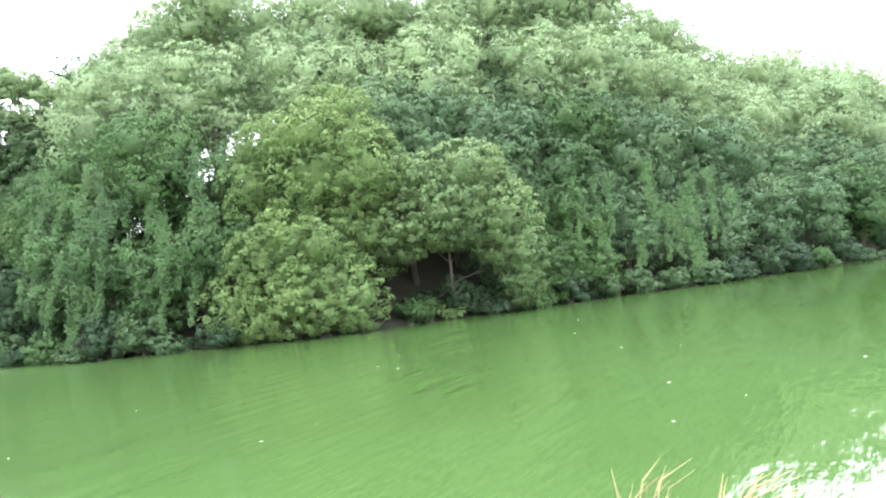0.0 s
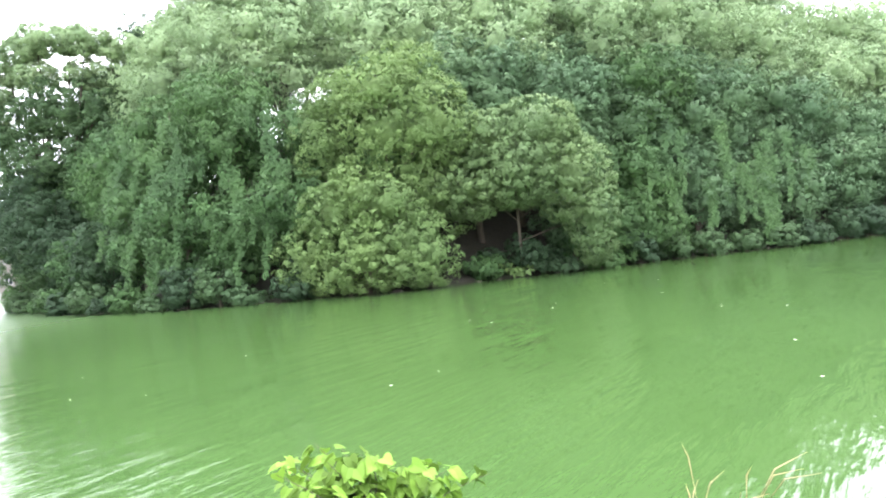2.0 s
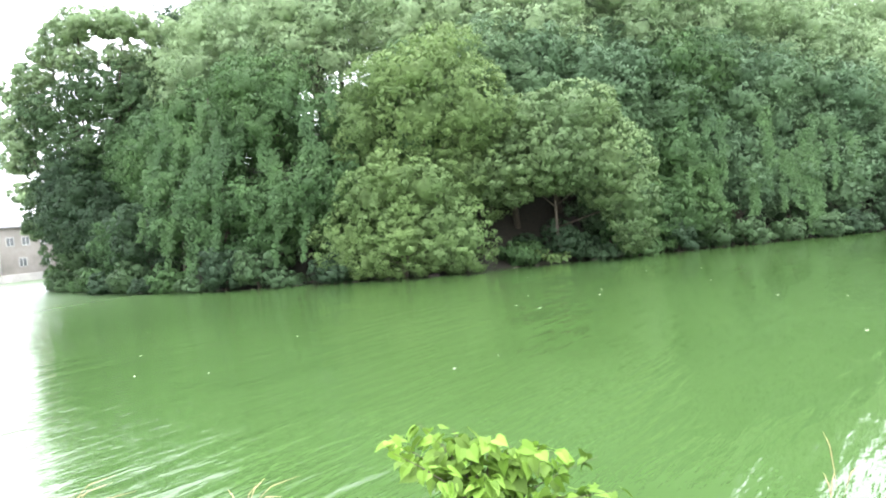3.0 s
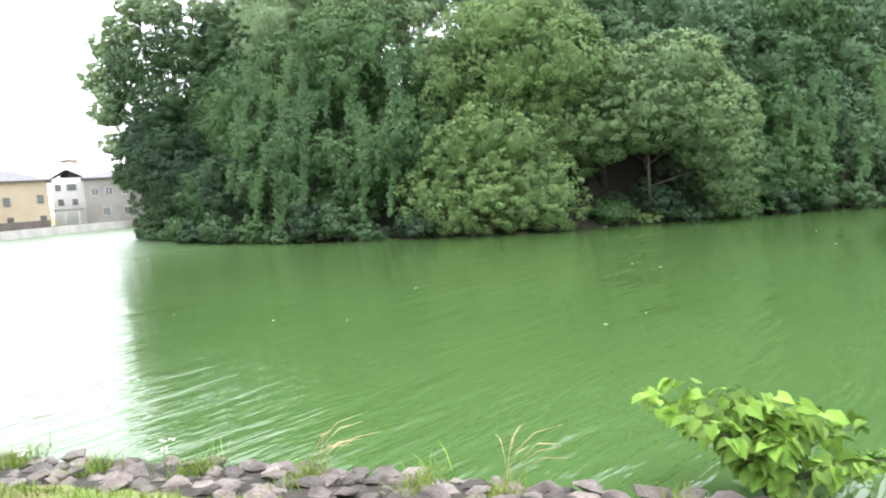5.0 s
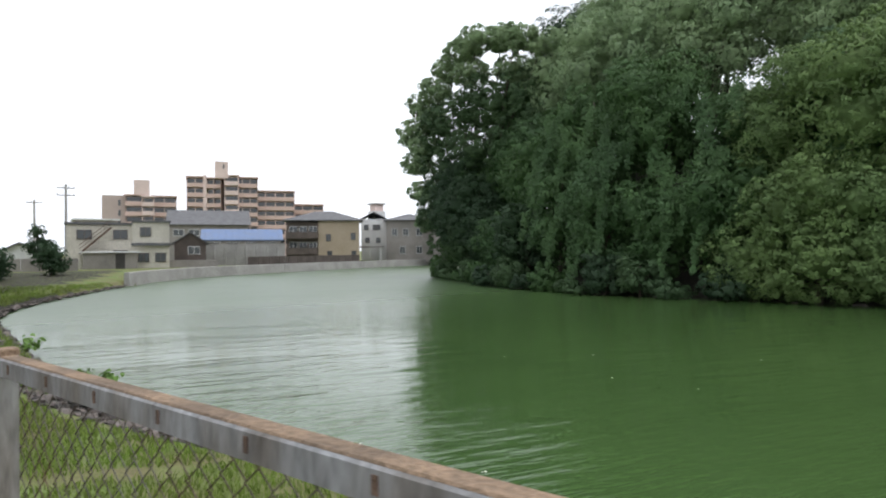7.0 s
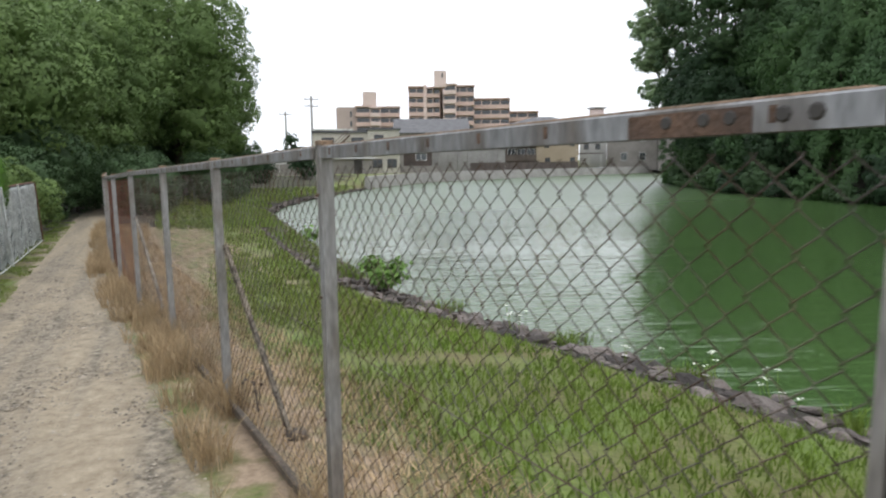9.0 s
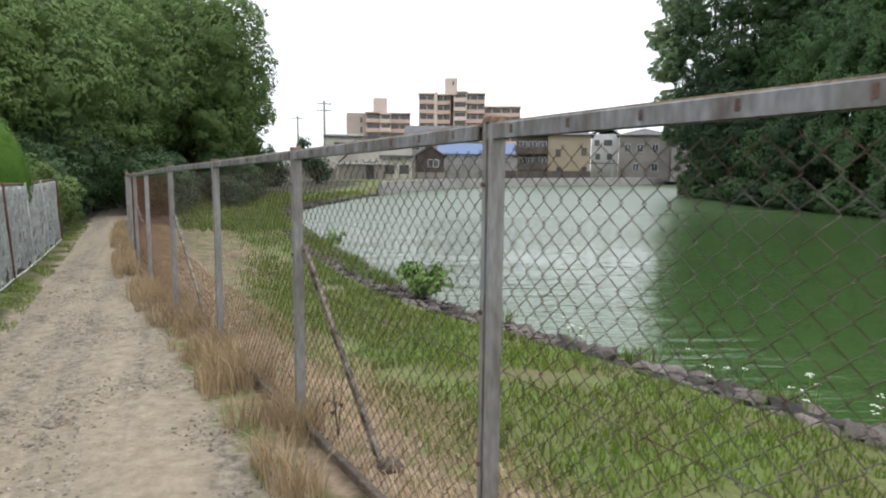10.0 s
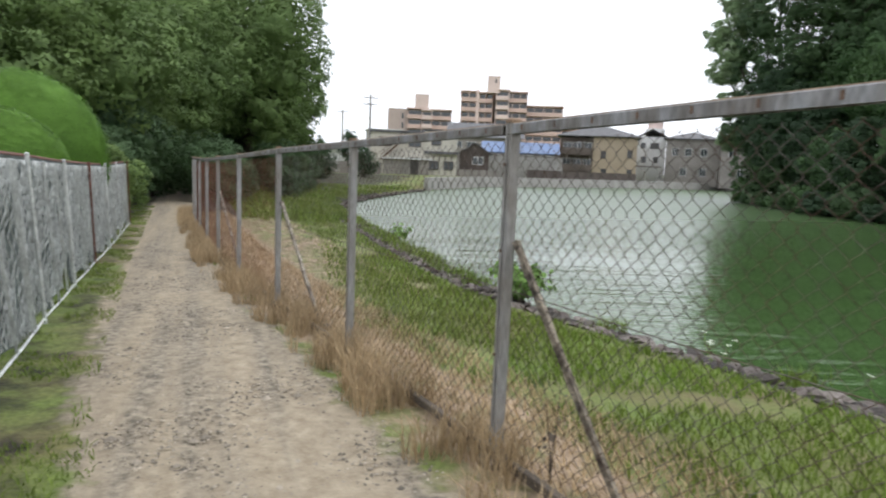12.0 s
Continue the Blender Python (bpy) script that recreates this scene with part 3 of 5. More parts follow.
# ---- the wooded island ----
def lobed(rng, rx, ry, bottom, top, count, spread=0.62, size=0.5):
    """Lobes filling an egg-shaped crown between two heights."""
    lobes = []
    mid, half = (bottom + top) / 2, (top - bottom) / 2
    for k in range(count):
        e = -0.75 + 1.6 * (k + 0.5) / count
        a = k * 2.4 + rng.uniform(-0.4, 0.4)
        w = math.sqrt(max(0.08, 1 - min(abs(e), 0.96) ** 2))
        s = size * rng.uniform(0.8, 1.25)
        lobes.append((math.cos(a) * rx * w * spread, math.sin(a) * ry * w * spread, mid + e * half * 0.72, rx * s, ry * s, min(rx, half) * s * 0.92))
    lobes.append((0, 0, mid, rx * 0.6, ry * 0.6, half * 0.7))
    return lobes


RIDGE = [(-58, 13), (-52, 20.5), (-46, 25), (-40, 27), (-31, 28.5), (-25, 26), (-18, 26), (-10, 27), (0, 26.2), (6, 23.4), (12, 21.6), (20, 21), (24, 18.5), (28, 16), (40, 10)]


def island():
    rng = np.random.default_rng(7)
    # tip and shore lists are darkened for shade, crest is paled for haze
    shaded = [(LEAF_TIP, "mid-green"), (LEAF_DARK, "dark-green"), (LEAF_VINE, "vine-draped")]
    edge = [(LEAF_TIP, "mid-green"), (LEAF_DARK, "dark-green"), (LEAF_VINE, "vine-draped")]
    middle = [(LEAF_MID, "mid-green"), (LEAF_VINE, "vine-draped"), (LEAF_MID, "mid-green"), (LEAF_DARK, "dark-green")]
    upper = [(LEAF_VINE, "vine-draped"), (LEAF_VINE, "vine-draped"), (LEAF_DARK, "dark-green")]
    crest = [(LEAF_LIGHT_HAZE, "hazy light-green")] * 3
    # distance behind the shore, share of the ridge height, spacing, leaves to a tuft, cover, breadth
    rows = [(-0.35, 0.0, 2.3, 40, 1.0, 0.42), (2.0, 0.3, 3.7, 40, 1.05, 0.78), (5.2, 0.5, 4.8, 40, 1.0, 1.08), (9.2, 0.76, 5.0, 38, 1.05, 1.25), (13.8, 1.0, 4.9, 38, 1.05, 1.34), (19, 0.92, 5.6, 26, 0.75, 1.6), (28, 0.6, 8.0, 16, 0.45, 1.7)]
    for row, (back, share, gap, per, cover, wide) in enumerate(rows):
        x = -54.5 + (row % 2) * 2 + row * 0.6
        while x < 30 + row * 1.5:
            y = along(SHORE, x) + back + rng.uniform(-0.3, 0.3) * min(row, 3)
            ground = float(land(x, y))
            top = along(RIDGE, x) * share + rng.uniform(-1.8, 1.4)
            if row == 0:
                top = ground + rng.uniform(1.2, 3.0)
            if row == 1:
                top = rng.uniform(5.2, 8.6)
            if row == 2:
                top = max(top, 9.0)
            top = max(top, ground + (1.2 if row == 0 else 4.5))
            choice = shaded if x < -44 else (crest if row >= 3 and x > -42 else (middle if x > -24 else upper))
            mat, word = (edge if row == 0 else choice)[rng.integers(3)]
            if row == 1 and -37 < x < -22:
                mat, word = LEAF_VINE, "vine-draped"
            skip = row == 0 and -21.5 < x < -14
            y += 1.2 if row == 0 and -13.8 < x < -9.0 else 0
            skip |= row == 1 and -21.5 < x < -8
            skip |= row >= 3 and x < -52.5
            if not skip:
                low = 0.0 if row < 2 else max(0.5, top - ground - 9.0)
                r = wide * rng.uniform(2.5, 3.2)
                lobes = lobed(rng, r, r * 0.95, low, top - ground, 5 if row == 0 else (10 if row < 5 else 7))
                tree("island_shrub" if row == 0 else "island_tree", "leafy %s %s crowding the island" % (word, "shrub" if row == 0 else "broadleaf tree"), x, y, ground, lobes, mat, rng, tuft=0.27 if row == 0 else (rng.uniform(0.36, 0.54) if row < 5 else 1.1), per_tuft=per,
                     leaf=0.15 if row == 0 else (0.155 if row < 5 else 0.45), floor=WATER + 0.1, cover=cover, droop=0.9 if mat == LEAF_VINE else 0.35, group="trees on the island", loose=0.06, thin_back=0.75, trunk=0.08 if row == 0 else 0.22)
            x += gap * rng.uniform(0.82, 1.2)
    # trees filling gaps; those at the tip get the dark leaf as shade
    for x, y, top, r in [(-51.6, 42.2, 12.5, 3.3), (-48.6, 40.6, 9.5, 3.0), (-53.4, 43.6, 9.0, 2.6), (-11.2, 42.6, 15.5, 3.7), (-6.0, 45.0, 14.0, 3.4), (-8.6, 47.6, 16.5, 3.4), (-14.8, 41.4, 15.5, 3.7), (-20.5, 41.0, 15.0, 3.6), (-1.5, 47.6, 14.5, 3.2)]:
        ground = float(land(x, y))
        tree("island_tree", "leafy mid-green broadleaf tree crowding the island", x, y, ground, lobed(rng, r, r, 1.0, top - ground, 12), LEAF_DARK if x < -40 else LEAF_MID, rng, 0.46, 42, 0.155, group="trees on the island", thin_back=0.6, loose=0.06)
    # fill shrubs; below the vine dome their dark leaves hold the hollow's shade
    for x, y, top, r in [(-12.4, 38.3, 1.2, 0.9), (-9.4, 39.2, 1.2, 0.9), (-21.6, 33.4, 1.6, 1.0), (-22.6, 33.2, 2.2, 1.1)]:
        ground = float(land(x, y))
        tree("island_shrub", "leafy dark-green shrub crowding the island", x, y, ground, lobed(rng, r, r, 0.0, top, 5), LEAF_DARK, rng, 0.3, 60, 0.14, floor=WATER + 0.1, group="trees on the island", thin_back=0.6, trunk=0.06)
    # curtains of creeper down the face of the wood
    pieces = []
    for k in range(92):
        x = rng.uniform(-38, -22.5) if k < 58 else rng.uniform(-9.5, 8)
        high = rng.uniform(3.0, 12.5) if x < -20 else rng.uniform(2.5, 8.0)
        long = rng.uniform(1.2, 5.0)
        z = high - np.sort(rng.uniform(0, 1, int(150 * long))) * long
        wander = np.cumsum(rng.normal(size=len(z))) * 0.012
        y = along(SHORE, x) - 0.85 + 0.30 * z + rng.normal(size=len(z)) * 0.12
        p = np.stack([x + wander + rng.normal(size=len(z)) * 0.13 * (0.5 + 1.3 * (z - high + long) / long), y, z], 1)[z > WATER + 0.3]
        pieces.append(leaf_faces(rng, p, unit(np.array((0, -1.0, 0.35)) + 0.3 * rng.normal(size=(len(p), 3))), 0.13, 0.1, 1.2, unit(np.array((0, -0.8, 0.6)) + 0.35 * rng.normal(size=(len(p), 3)))))
    v, f, normals = joined(pieces)
    tagged(part("hanging_creeper", array_mesh("hanging_creeper", v, f, LEAF_VINE, normals=normals), LEAF_VINE), "curtains of green creeper hanging from the trees", "creeper", kind="stuff")
    # the bright rounded shrub at the water's edge, and the dome behind its shoulder
    lobes = [(0, 0.6, 2.6, 3.4, 2.4, 2.8), (-3.6, 0.0, 1.6, 1.5, 1.4, 1.7), (3.4, 0.2, 1.5, 1.4, 1.4, 1.6), (-2.6, 0.2, 1.9, 1.7, 1.6, 2.0), (2.5, 0.2, 2.0, 1.7, 1.5, 2.0), (0.2, -0.7, 1.7, 2.2, 1.5, 1.8), (-1.3, -0.4, 4.0, 1.8, 1.5, 1.5), (1.5, -0.3, 4.2, 1.9, 1.5, 1.6), (0.1, -0.5, 5.0, 1.6, 1.4, 1.3), (-1.6, -0.5, 0.9, 1.5, 1.2, 1.0), (1.9, -0.4, 0.9, 1.5, 1.2, 1.0)]
    tree("round_shrub", "rounded yellow-green shrub overhanging the green water", -18.5, 32.9, WATER + 0.2, [tuple(1.08 * c for c in l) for l in lobes], LEAF_YELLOW, rng, 0.36, 48, 0.13, floor=WATER + 0.1, group="trees on the island", cover=1.2, thin_back=0.7)
    lobes = [(0, 0, 7.2, 4.0, 2.8, 3.2), (-3.0, -0.4, 6.6, 1.9, 1.7, 1.9), (2.6, -0.5, 7.0, 2.0, 1.7, 1.9), (0.2, -1.2, 8.8, 2.0, 1.7, 1.6), (-1.9, -0.6, 8.8, 1.7, 1.5, 1.4), (-2.2, 0.4, 4.0, 2.4, 1.8, 2.4), (2.0, 0.5, 4.0, 2.4, 1.8, 2.4), (1.2, 0, 10.0, 1.8, 1.6, 1.2)]
    tree("round_tree", "rounded yellow-green broadleaf tree above a shrub", -17.6, 35.6, 0.2, [tuple(1.18 * c for c in l) for l in lobes], LEAF_YELLOW, rng, 0.4, 48, 0.135, floor=WATER + 0.1, group="trees on the island", cover=1.1, thin_back=0.7)
    lobes = [(0, 0, 5.9, 3.4, 2.6, 2.6), (2.6, -0.4, 4.4, 1.8, 1.7, 2.2), (-1.8, -1.4, 4.4, 1.8, 1.6, 1.6), (0.3, -1.6, 5.0, 2.0, 1.5, 1.7), (1.2, -0.8, 7.4, 1.9, 1.7, 1.4), (3.4, -0.4, 2.3, 1.1, 1.1, 2.4), (-1.0, -0.9, 7.2, 1.7, 1.5, 1.3)]
    tree("vine_draped_tree", "domed tree draped in vines over a dark hollow", -10.6, 37.4, 0.0, [(1.25 * l[0], l[1], 1.05 * l[2], 1.2 * l[3], 1.1 * l[4], 1.05 * l[5]) for l in lobes], LEAF_DOME, rng, 0.36, 50, 0.135, droop=0.9, floor=WATER + 0.1, group="trees on the island", cover=1.3, thin_back=0.7, trunk=0.1)
    lobes = [(0, 0, 2.0, 2.6, 1.6, 1.9), (2.3, 0.9, 1.8, 2.2, 1.6, 1.7), (-1.6, -0.5, 1.2, 1.5, 1.2, 1.3)]
    tree("vine_draped_shrub", "bright vine-covered shrub at the water edge", -5.6, 41.2, WATER + 0.2, lobes, LEAF_VINE, rng, 0.42, 80, 0.14, droop=0.8, floor=WATER + 0.1, group="trees on the island", cover=1.2, thin_back=0.7)
    body = [(-55, 14, 2.3), (-52.4, 15, 2.1), (-55, 10, 2.8), (-51, 11, 3.0), (-55.6, 6, 2.6), (-52, 6, 3.0), (-48, 15.2, 2.1), (-55.4, 2.4, 1.9), (-45.6, 15.6, 2.4), (-50.2, 16.2, 2.1), (-44.6, 12.4, 2.8), (-47.6, 11.4, 2.8)]
    sprays = [(-55.2, 20.4), (-53.0, 21.5), (-50.4, 21.8), (-47.6, 21.5), (-45.2, 20.9), (-43.0, 20.0), (-51.6, 19.0), (-46.6, 18.6), (-58.4, 17.4), (-56.4, 18.4), (-59.4, 14.6), (-57.6, 15.6), (-59.8, 11.2), (-57.8, 12.6), (-58.4, 8.2), (-57.8, 5.4)]
    lobes = [(x + 51.5, rng.uniform(-0.6, 0.4), z, r, r * 0.85, r * 0.95) for x, z, r in body]
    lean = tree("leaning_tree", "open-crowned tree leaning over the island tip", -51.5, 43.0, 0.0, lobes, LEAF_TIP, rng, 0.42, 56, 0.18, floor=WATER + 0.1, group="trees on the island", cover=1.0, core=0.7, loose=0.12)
    tips = []
    for x, z in sprays:
        p = Vector((x + 51.5, rng.uniform(-1.0, 1.0), z))
        root = Vector((max(-4.0, min(3.0, p.x * 0.6)), 0, z * 0.55))
        part("limb", Geo().tube([root, root.lerp(p, 0.55) + Vector((0, 0, -0.4)), p], [0.12, 0.08, 0.04], 6), BARK, lean, smooth=True)
        tips += [(p.x, p.y, p.z, rng.uniform(1.3, 1.8), 1.4, rng.uniform(0.8, 1.1)), (p.x + rng.uniform(-1.2, 1.2), p.y - 0.3, p.z - rng.uniform(0.4, 1.0), 0.9, 0.8, 0.6)]
    # the sprays' brightness against the sky is put into a paler leaf colour
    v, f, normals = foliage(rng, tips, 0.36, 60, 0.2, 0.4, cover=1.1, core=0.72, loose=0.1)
    part("upper_crown", array_mesh("upper_crown", v, f, LEAF_LIGHT_HAZE, normals=normals), LEAF_LIGHT_HAZE, lean, "lighter open leaf sprays")


island()


# ---- trees, hedge and clipped bush by the path ----
def path_trees():
    rng = np.random.default_rng(21)
    spots = [(-33.0, -8.6, 7.4, 3.2, 1.2), (-37.0, -6.4, 8.4, 3.2, 1.6), (-39.5, -12.0, 10.0, 4.4, 1.5), (-43.5, -4.6, 9.6, 3.6, 1.6), (-49.0, -9.5, 12.5, 4.6, 2.0), (-50.0, 0.0, 13.4, 4.0, 1.4), (-55.5, -4.0, 16.0, 5.0, 2.0),
             (-29.5, -13.5, 7.6, 3.8, 1.5), (-56.0, 2.0, 9.5, 3.0, 1.2), (-63, -8, 12.5, 5.5, 1.5), (-24.0, -17.5, 10.0, 4.0, 2.5)]
    for i, (x, y, top, r, low) in enumerate(spots):
        g = float(land(x, y))
        near = x > -52
        tree("path_tree", "tall dense dark-green broadleaf tree beside the path", x, y, g, lobed(rng, r, r, low, top * 0.94, 12, 0.66, 0.46), LEAF_PATH, rng, tuft=0.4 if near else 0.7, per_tuft=50, leaf=0.14 if near else 0.26,
             cover=0.95, trunk=0.3, group="trees by the path", loose=0.08)
    for x, y, top, r in [(-31.5, -5.4, 2.3, 1.1), (-33.6, -5.6, 2.8, 1.5), (-37.5, -2.0, 1.9, 1.5), (-36.0, -5.2, 3.5, 1.8), (-41, -2.2, 2.6, 1.8), (-46, 1.6, 2.4, 1.7), (-42.0, 1.0, 1.3, 0.9), (-52.0, -3.6, 4.2, 2.2), (-54.0, 1.2, 4.4, 2.3), (-59.0, 3.4, 4.4, 2.4), (-47.5, -2.6, 3.2, 1.9), (-62.0, -1.0, 5.5, 3.0), (-39.5, -4.4, 2.8, 1.6)]:
        g = float(land(x, y))
        tree("path_shrub", "leafy green shrub at the end of the path", x, y, g, lobed(rng, r, r, 0.0, top, 6, 0.55, 0.55), LEAF_TIP, rng, tuft=0.28, per_tuft=60, leaf=0.09, floor=g, trunk=0.06, group="shrubs by the path", cover=0.9)
    g = float(land(-30.0, -4.75))
    tree("path_shrub", "bright leafy green shrub at the end of the netted fence", -30.0, -4.75, g, lobed(rng, 0.85, 0.75, 0.0, 1.95, 6, 0.55, 0.55), LEAF_PATH, rng, tuft=0.2, per_tuft=60, leaf=0.07, floor=g, trunk=0.05, group="shrubs by the path", cover=0.9)
    g = -0.2
    domes = [(-1.6, 0.0, 1.5, 0.7, 1.36, 1.45), (0.5, 0.16, 1.2, 0.6, 0.98, 1.0), (2.2, -0.25, 1.1, 0.55, 0.8, 0.8)]
    bush = thing("topiary_bush", "clipped bright-green topiary bush in rounded tiers", "shrub", pose(-22.6, -5.4, g))
    part("trunk", Geo().tube([(0, 0, -0.2), (0.05, 0, 0.6), (0, 0, 1.3)], [0.16, 0.12, 0.08], 8), BARK, bush)
    for x, y, z, rx, ry, rz in domes:
        c, r = np.array((x, y, z)), np.array((rx, ry, rz))
        d = unit(rng.normal(size=(24000, 3)))
        d = d[d[:, 2] > -0.55]
        swell = np.array([1 + 0.03 * noise.noise(Vector(q) * 2.5 + Vector((x, y, z))) for q in d])[:, None]
        p = c + d * r * swell * rng.uniform(0.975, 1.008, (len(d), 1))
        way = unit(d / r)
        v, f, normals = leaf_faces(rng, p, unit(way + 0.25 * rng.normal(size=d.shape)), 0.032, 0.026, 0.0, unit(way + 0.05 * rng.normal(size=d.shape)))
        bv, bf, bn = round_body(5)
        v, f, normals = joined([(v, f, normals), (c + bv * r * 0.965, bf, unit(bn / r))])
        part("tier", array_mesh("tier", v, f, LEAF_TOPIARY, normals=normals), LEAF_TOPIARY, bush)


path_trees()


# ---- chain-link fence by the water ----
HEIGHT = 1.65


def ground_at(x, y):
    return float(path_height(x))


def water_fence():
    fence = thing("chain_link_fence", "weathered galvanised chain-link fence with steel posts and top rail", "fence", pose(0, 0, 0))
    a, b, t = 0.025, 0.025, 0.007
    profile = [(-a, -b), (a, -b), (a, b), (t, b), (t, b - 0.014), (-t, b - 0.014), (-t, b), (-a, b)]
    shaft = Geo().prism(profile, -0.25, HEIGHT)
    shaft_mesh = shaft.mesh("post", POST)
    cap = Geo().box(-0.028, 0.028, -0.028, 0.028, HEIGHT - 0.012, HEIGHT + 0.006, 0.004).mesh("post_cap", LICHEN)
    bolt = Geo().tube([(0, -0.004, 0), (0, 0.006, 0)], 0.008, 6).mesh("bolt", RUST)
    foot = Geo().tube([(0, 0, -0.3), (0, 0, 0.03), (0.01, 0, 0.07)], [0.11, 0.09, 0.045], 9).mesh("footing", EARTHY_STEEL)
    spots = [Vector((x, y, ground_at(x, y))) for x, y in POSTS]
    for i, p in enumerate(spots):
        q = spots[min(i + 1, len(spots) - 1)] - spots[max(i - 1, 0)]
        turn = Matrix.Translation(p) @ Matrix.Rotation(math.atan2(q.y, q.x), 4, "Z") @ Matrix.Rotation(radians(random.uniform(-0.2, 0.2)), 4, "Y")
        post = part("post", shaft_mesh, POST, fence)
        post.matrix_basis = turn
        part("post_cap", cap, LICHEN, post, "lichen-stained cap")
        part("footing", foot, EARTHY_STEEL, post, "earth-covered concrete footing")
        for h in (0.55, 1.05, 1.45):
            o = part("bolt", bolt, RUST, post)
            o.matrix_basis = Matrix.Translation((0.016, 0.027, h))
    for i, (p, q) in enumerate(zip(spots, spots[1:])):
        d = q - p
        n = d.length
        m = Matrix.Translation(p) @ Matrix.Rotation(math.atan2(d.y, d.x), 4, "Z") @ Matrix.Rotation(-math.atan2(d.z, math.hypot(d.x, d.y)), 4, "Y")
        rail = Geo()
        z1, z0 = HEIGHT - 0.016, HEIGHT - 0.062
        rail.add([(x, y, z) for x in (0.018, n - 0.018) for y, z in ((-0.024, z0), (-0.018, z0), (-0.018, z1 - 0.006), (0.018, z1 - 0.006), (0.018, z0), (0.024, z0), (0.024, z1 - 0.004), (0.019, z1), (-0.019, z1), (-0.024, z1 - 0.004))],
                 [tuple(range(9, -1, -1)), tuple(range(10, 20))] + [(k, (k + 1) % 10, 10 + (k + 1) % 10, 10 + k) for k in range(10)])
        bar = part("top_rail", rail, STEEL, fence, "grey steel angle rail")
        bar.matrix_basis = m
        part("rail_crust", Geo().box(0.04, n - 0.04, -0.019, 0.019, z1 - 0.001, z1 + 0.004, 0.003), LICHEN, bar, "brown lichen crust")
        for k in range(8):
            o = part("slot", Geo().box(-0.005, 0.005, 0.0236, 0.0262, HEIGHT - 0.05, HEIGHT - 0.026).mesh("slot", RUST) if (i == 0 and k == 0) else bpy.data.meshes["slot"], RUST, bar)
            o.matrix_basis = Matrix.Translation((0.16 + k * (n - 0.3) / 7, 0, 0))
        if i == 2:
            sleeve = part("rail_joint", Geo().box(0.19, 0.42, 0.0245, 0.0256, z0, z1 - 0.008), RUST, bar, "rusted rail splice")
            for u in (0.10, 0.145, 0.225, 0.27, 0.34):
                stud = part("bolt", Geo().tube([(0, 0.024, 0), (0, 0.0285, 0)], [0.0125, 0.009], 8), DARK_VOID, sleeve)
                stud.matrix_basis = Matrix.Translation((u, 0, (z0 + z1) / 2))
        net = Geo()
        s = 0.0365
        rows = int((HEIGHT - 0.14) / s)
        for k in range(int(n / (2 * s))):
            x0 = 0.04 + k * 2 * s
            for side in (0, 1):
                pts = []
                for j in range(rows + 1):
                    out = x0 + s + (s - 0.002 if side else 0.002 - s) * (j % 2 == 0) + (0.003 if side else -0.003) * (j % 2) * -1
                    bow = (0.003 if j % 2 else -0.003) * (1 if side else -1)
                    pts += [(out, -0.03 + bow, 0.06 + j * s - 0.0035), (out, -0.03 - bow, 0.06 + j * s + 0.0035)]
                net.tube(pts, 0.00165, 3)
        mesh = part("chain_mesh", net, WIRE if i < 6 else RUSTY_WIRE, fence, "dark diamond wire mesh" if i < 6 else "red-rusted diamond wire mesh")
        mesh.matrix_basis = m
        strand = part("tension_wire", Geo().tube([(0.03, -0.034, 0.86), (n / 2, -0.034, 0.85), (n - 0.03, -0.034, 0.86)], 0.0022, 4), WIRE, fence)
        strand.matrix_basis = m
        curb = part("bottom_rail", Geo().box(0.02, n - 0.02, -0.02, 0.02, 0.03, 0.075, 0.006), EARTHY_STEEL, fence, "earth-stained bottom rail")
        curb.matrix_basis = m
    for i in (4, 6, 8):
        p = spots[i]
        q = Vector((p.x + (0.72 if i == 4 else 1.1), p.y + 0.31, 0))
        q.z = float(land(q.x, q.y))
        top = p + Vector((0.03, 0.03, 1.1))
        brace = part("brace", Geo().bar(q + Vector((0, 0, -0.12)), top, 0.026, 0.03), BRACE if i == 4 else PALE_BRACE, fence, "dark rusted diagonal brace" if i == 4 else "flaking pale diagonal brace")
        g = Geo().box(-0.06, 0.06, -0.06, 0.06, -0.2, 0.045, 0.02)
        o = part("footing", g, EARTHY_STEEL, brace, "earth-covered concrete block")
        o.matrix_basis = Matrix.Translation(q)


water_fence()


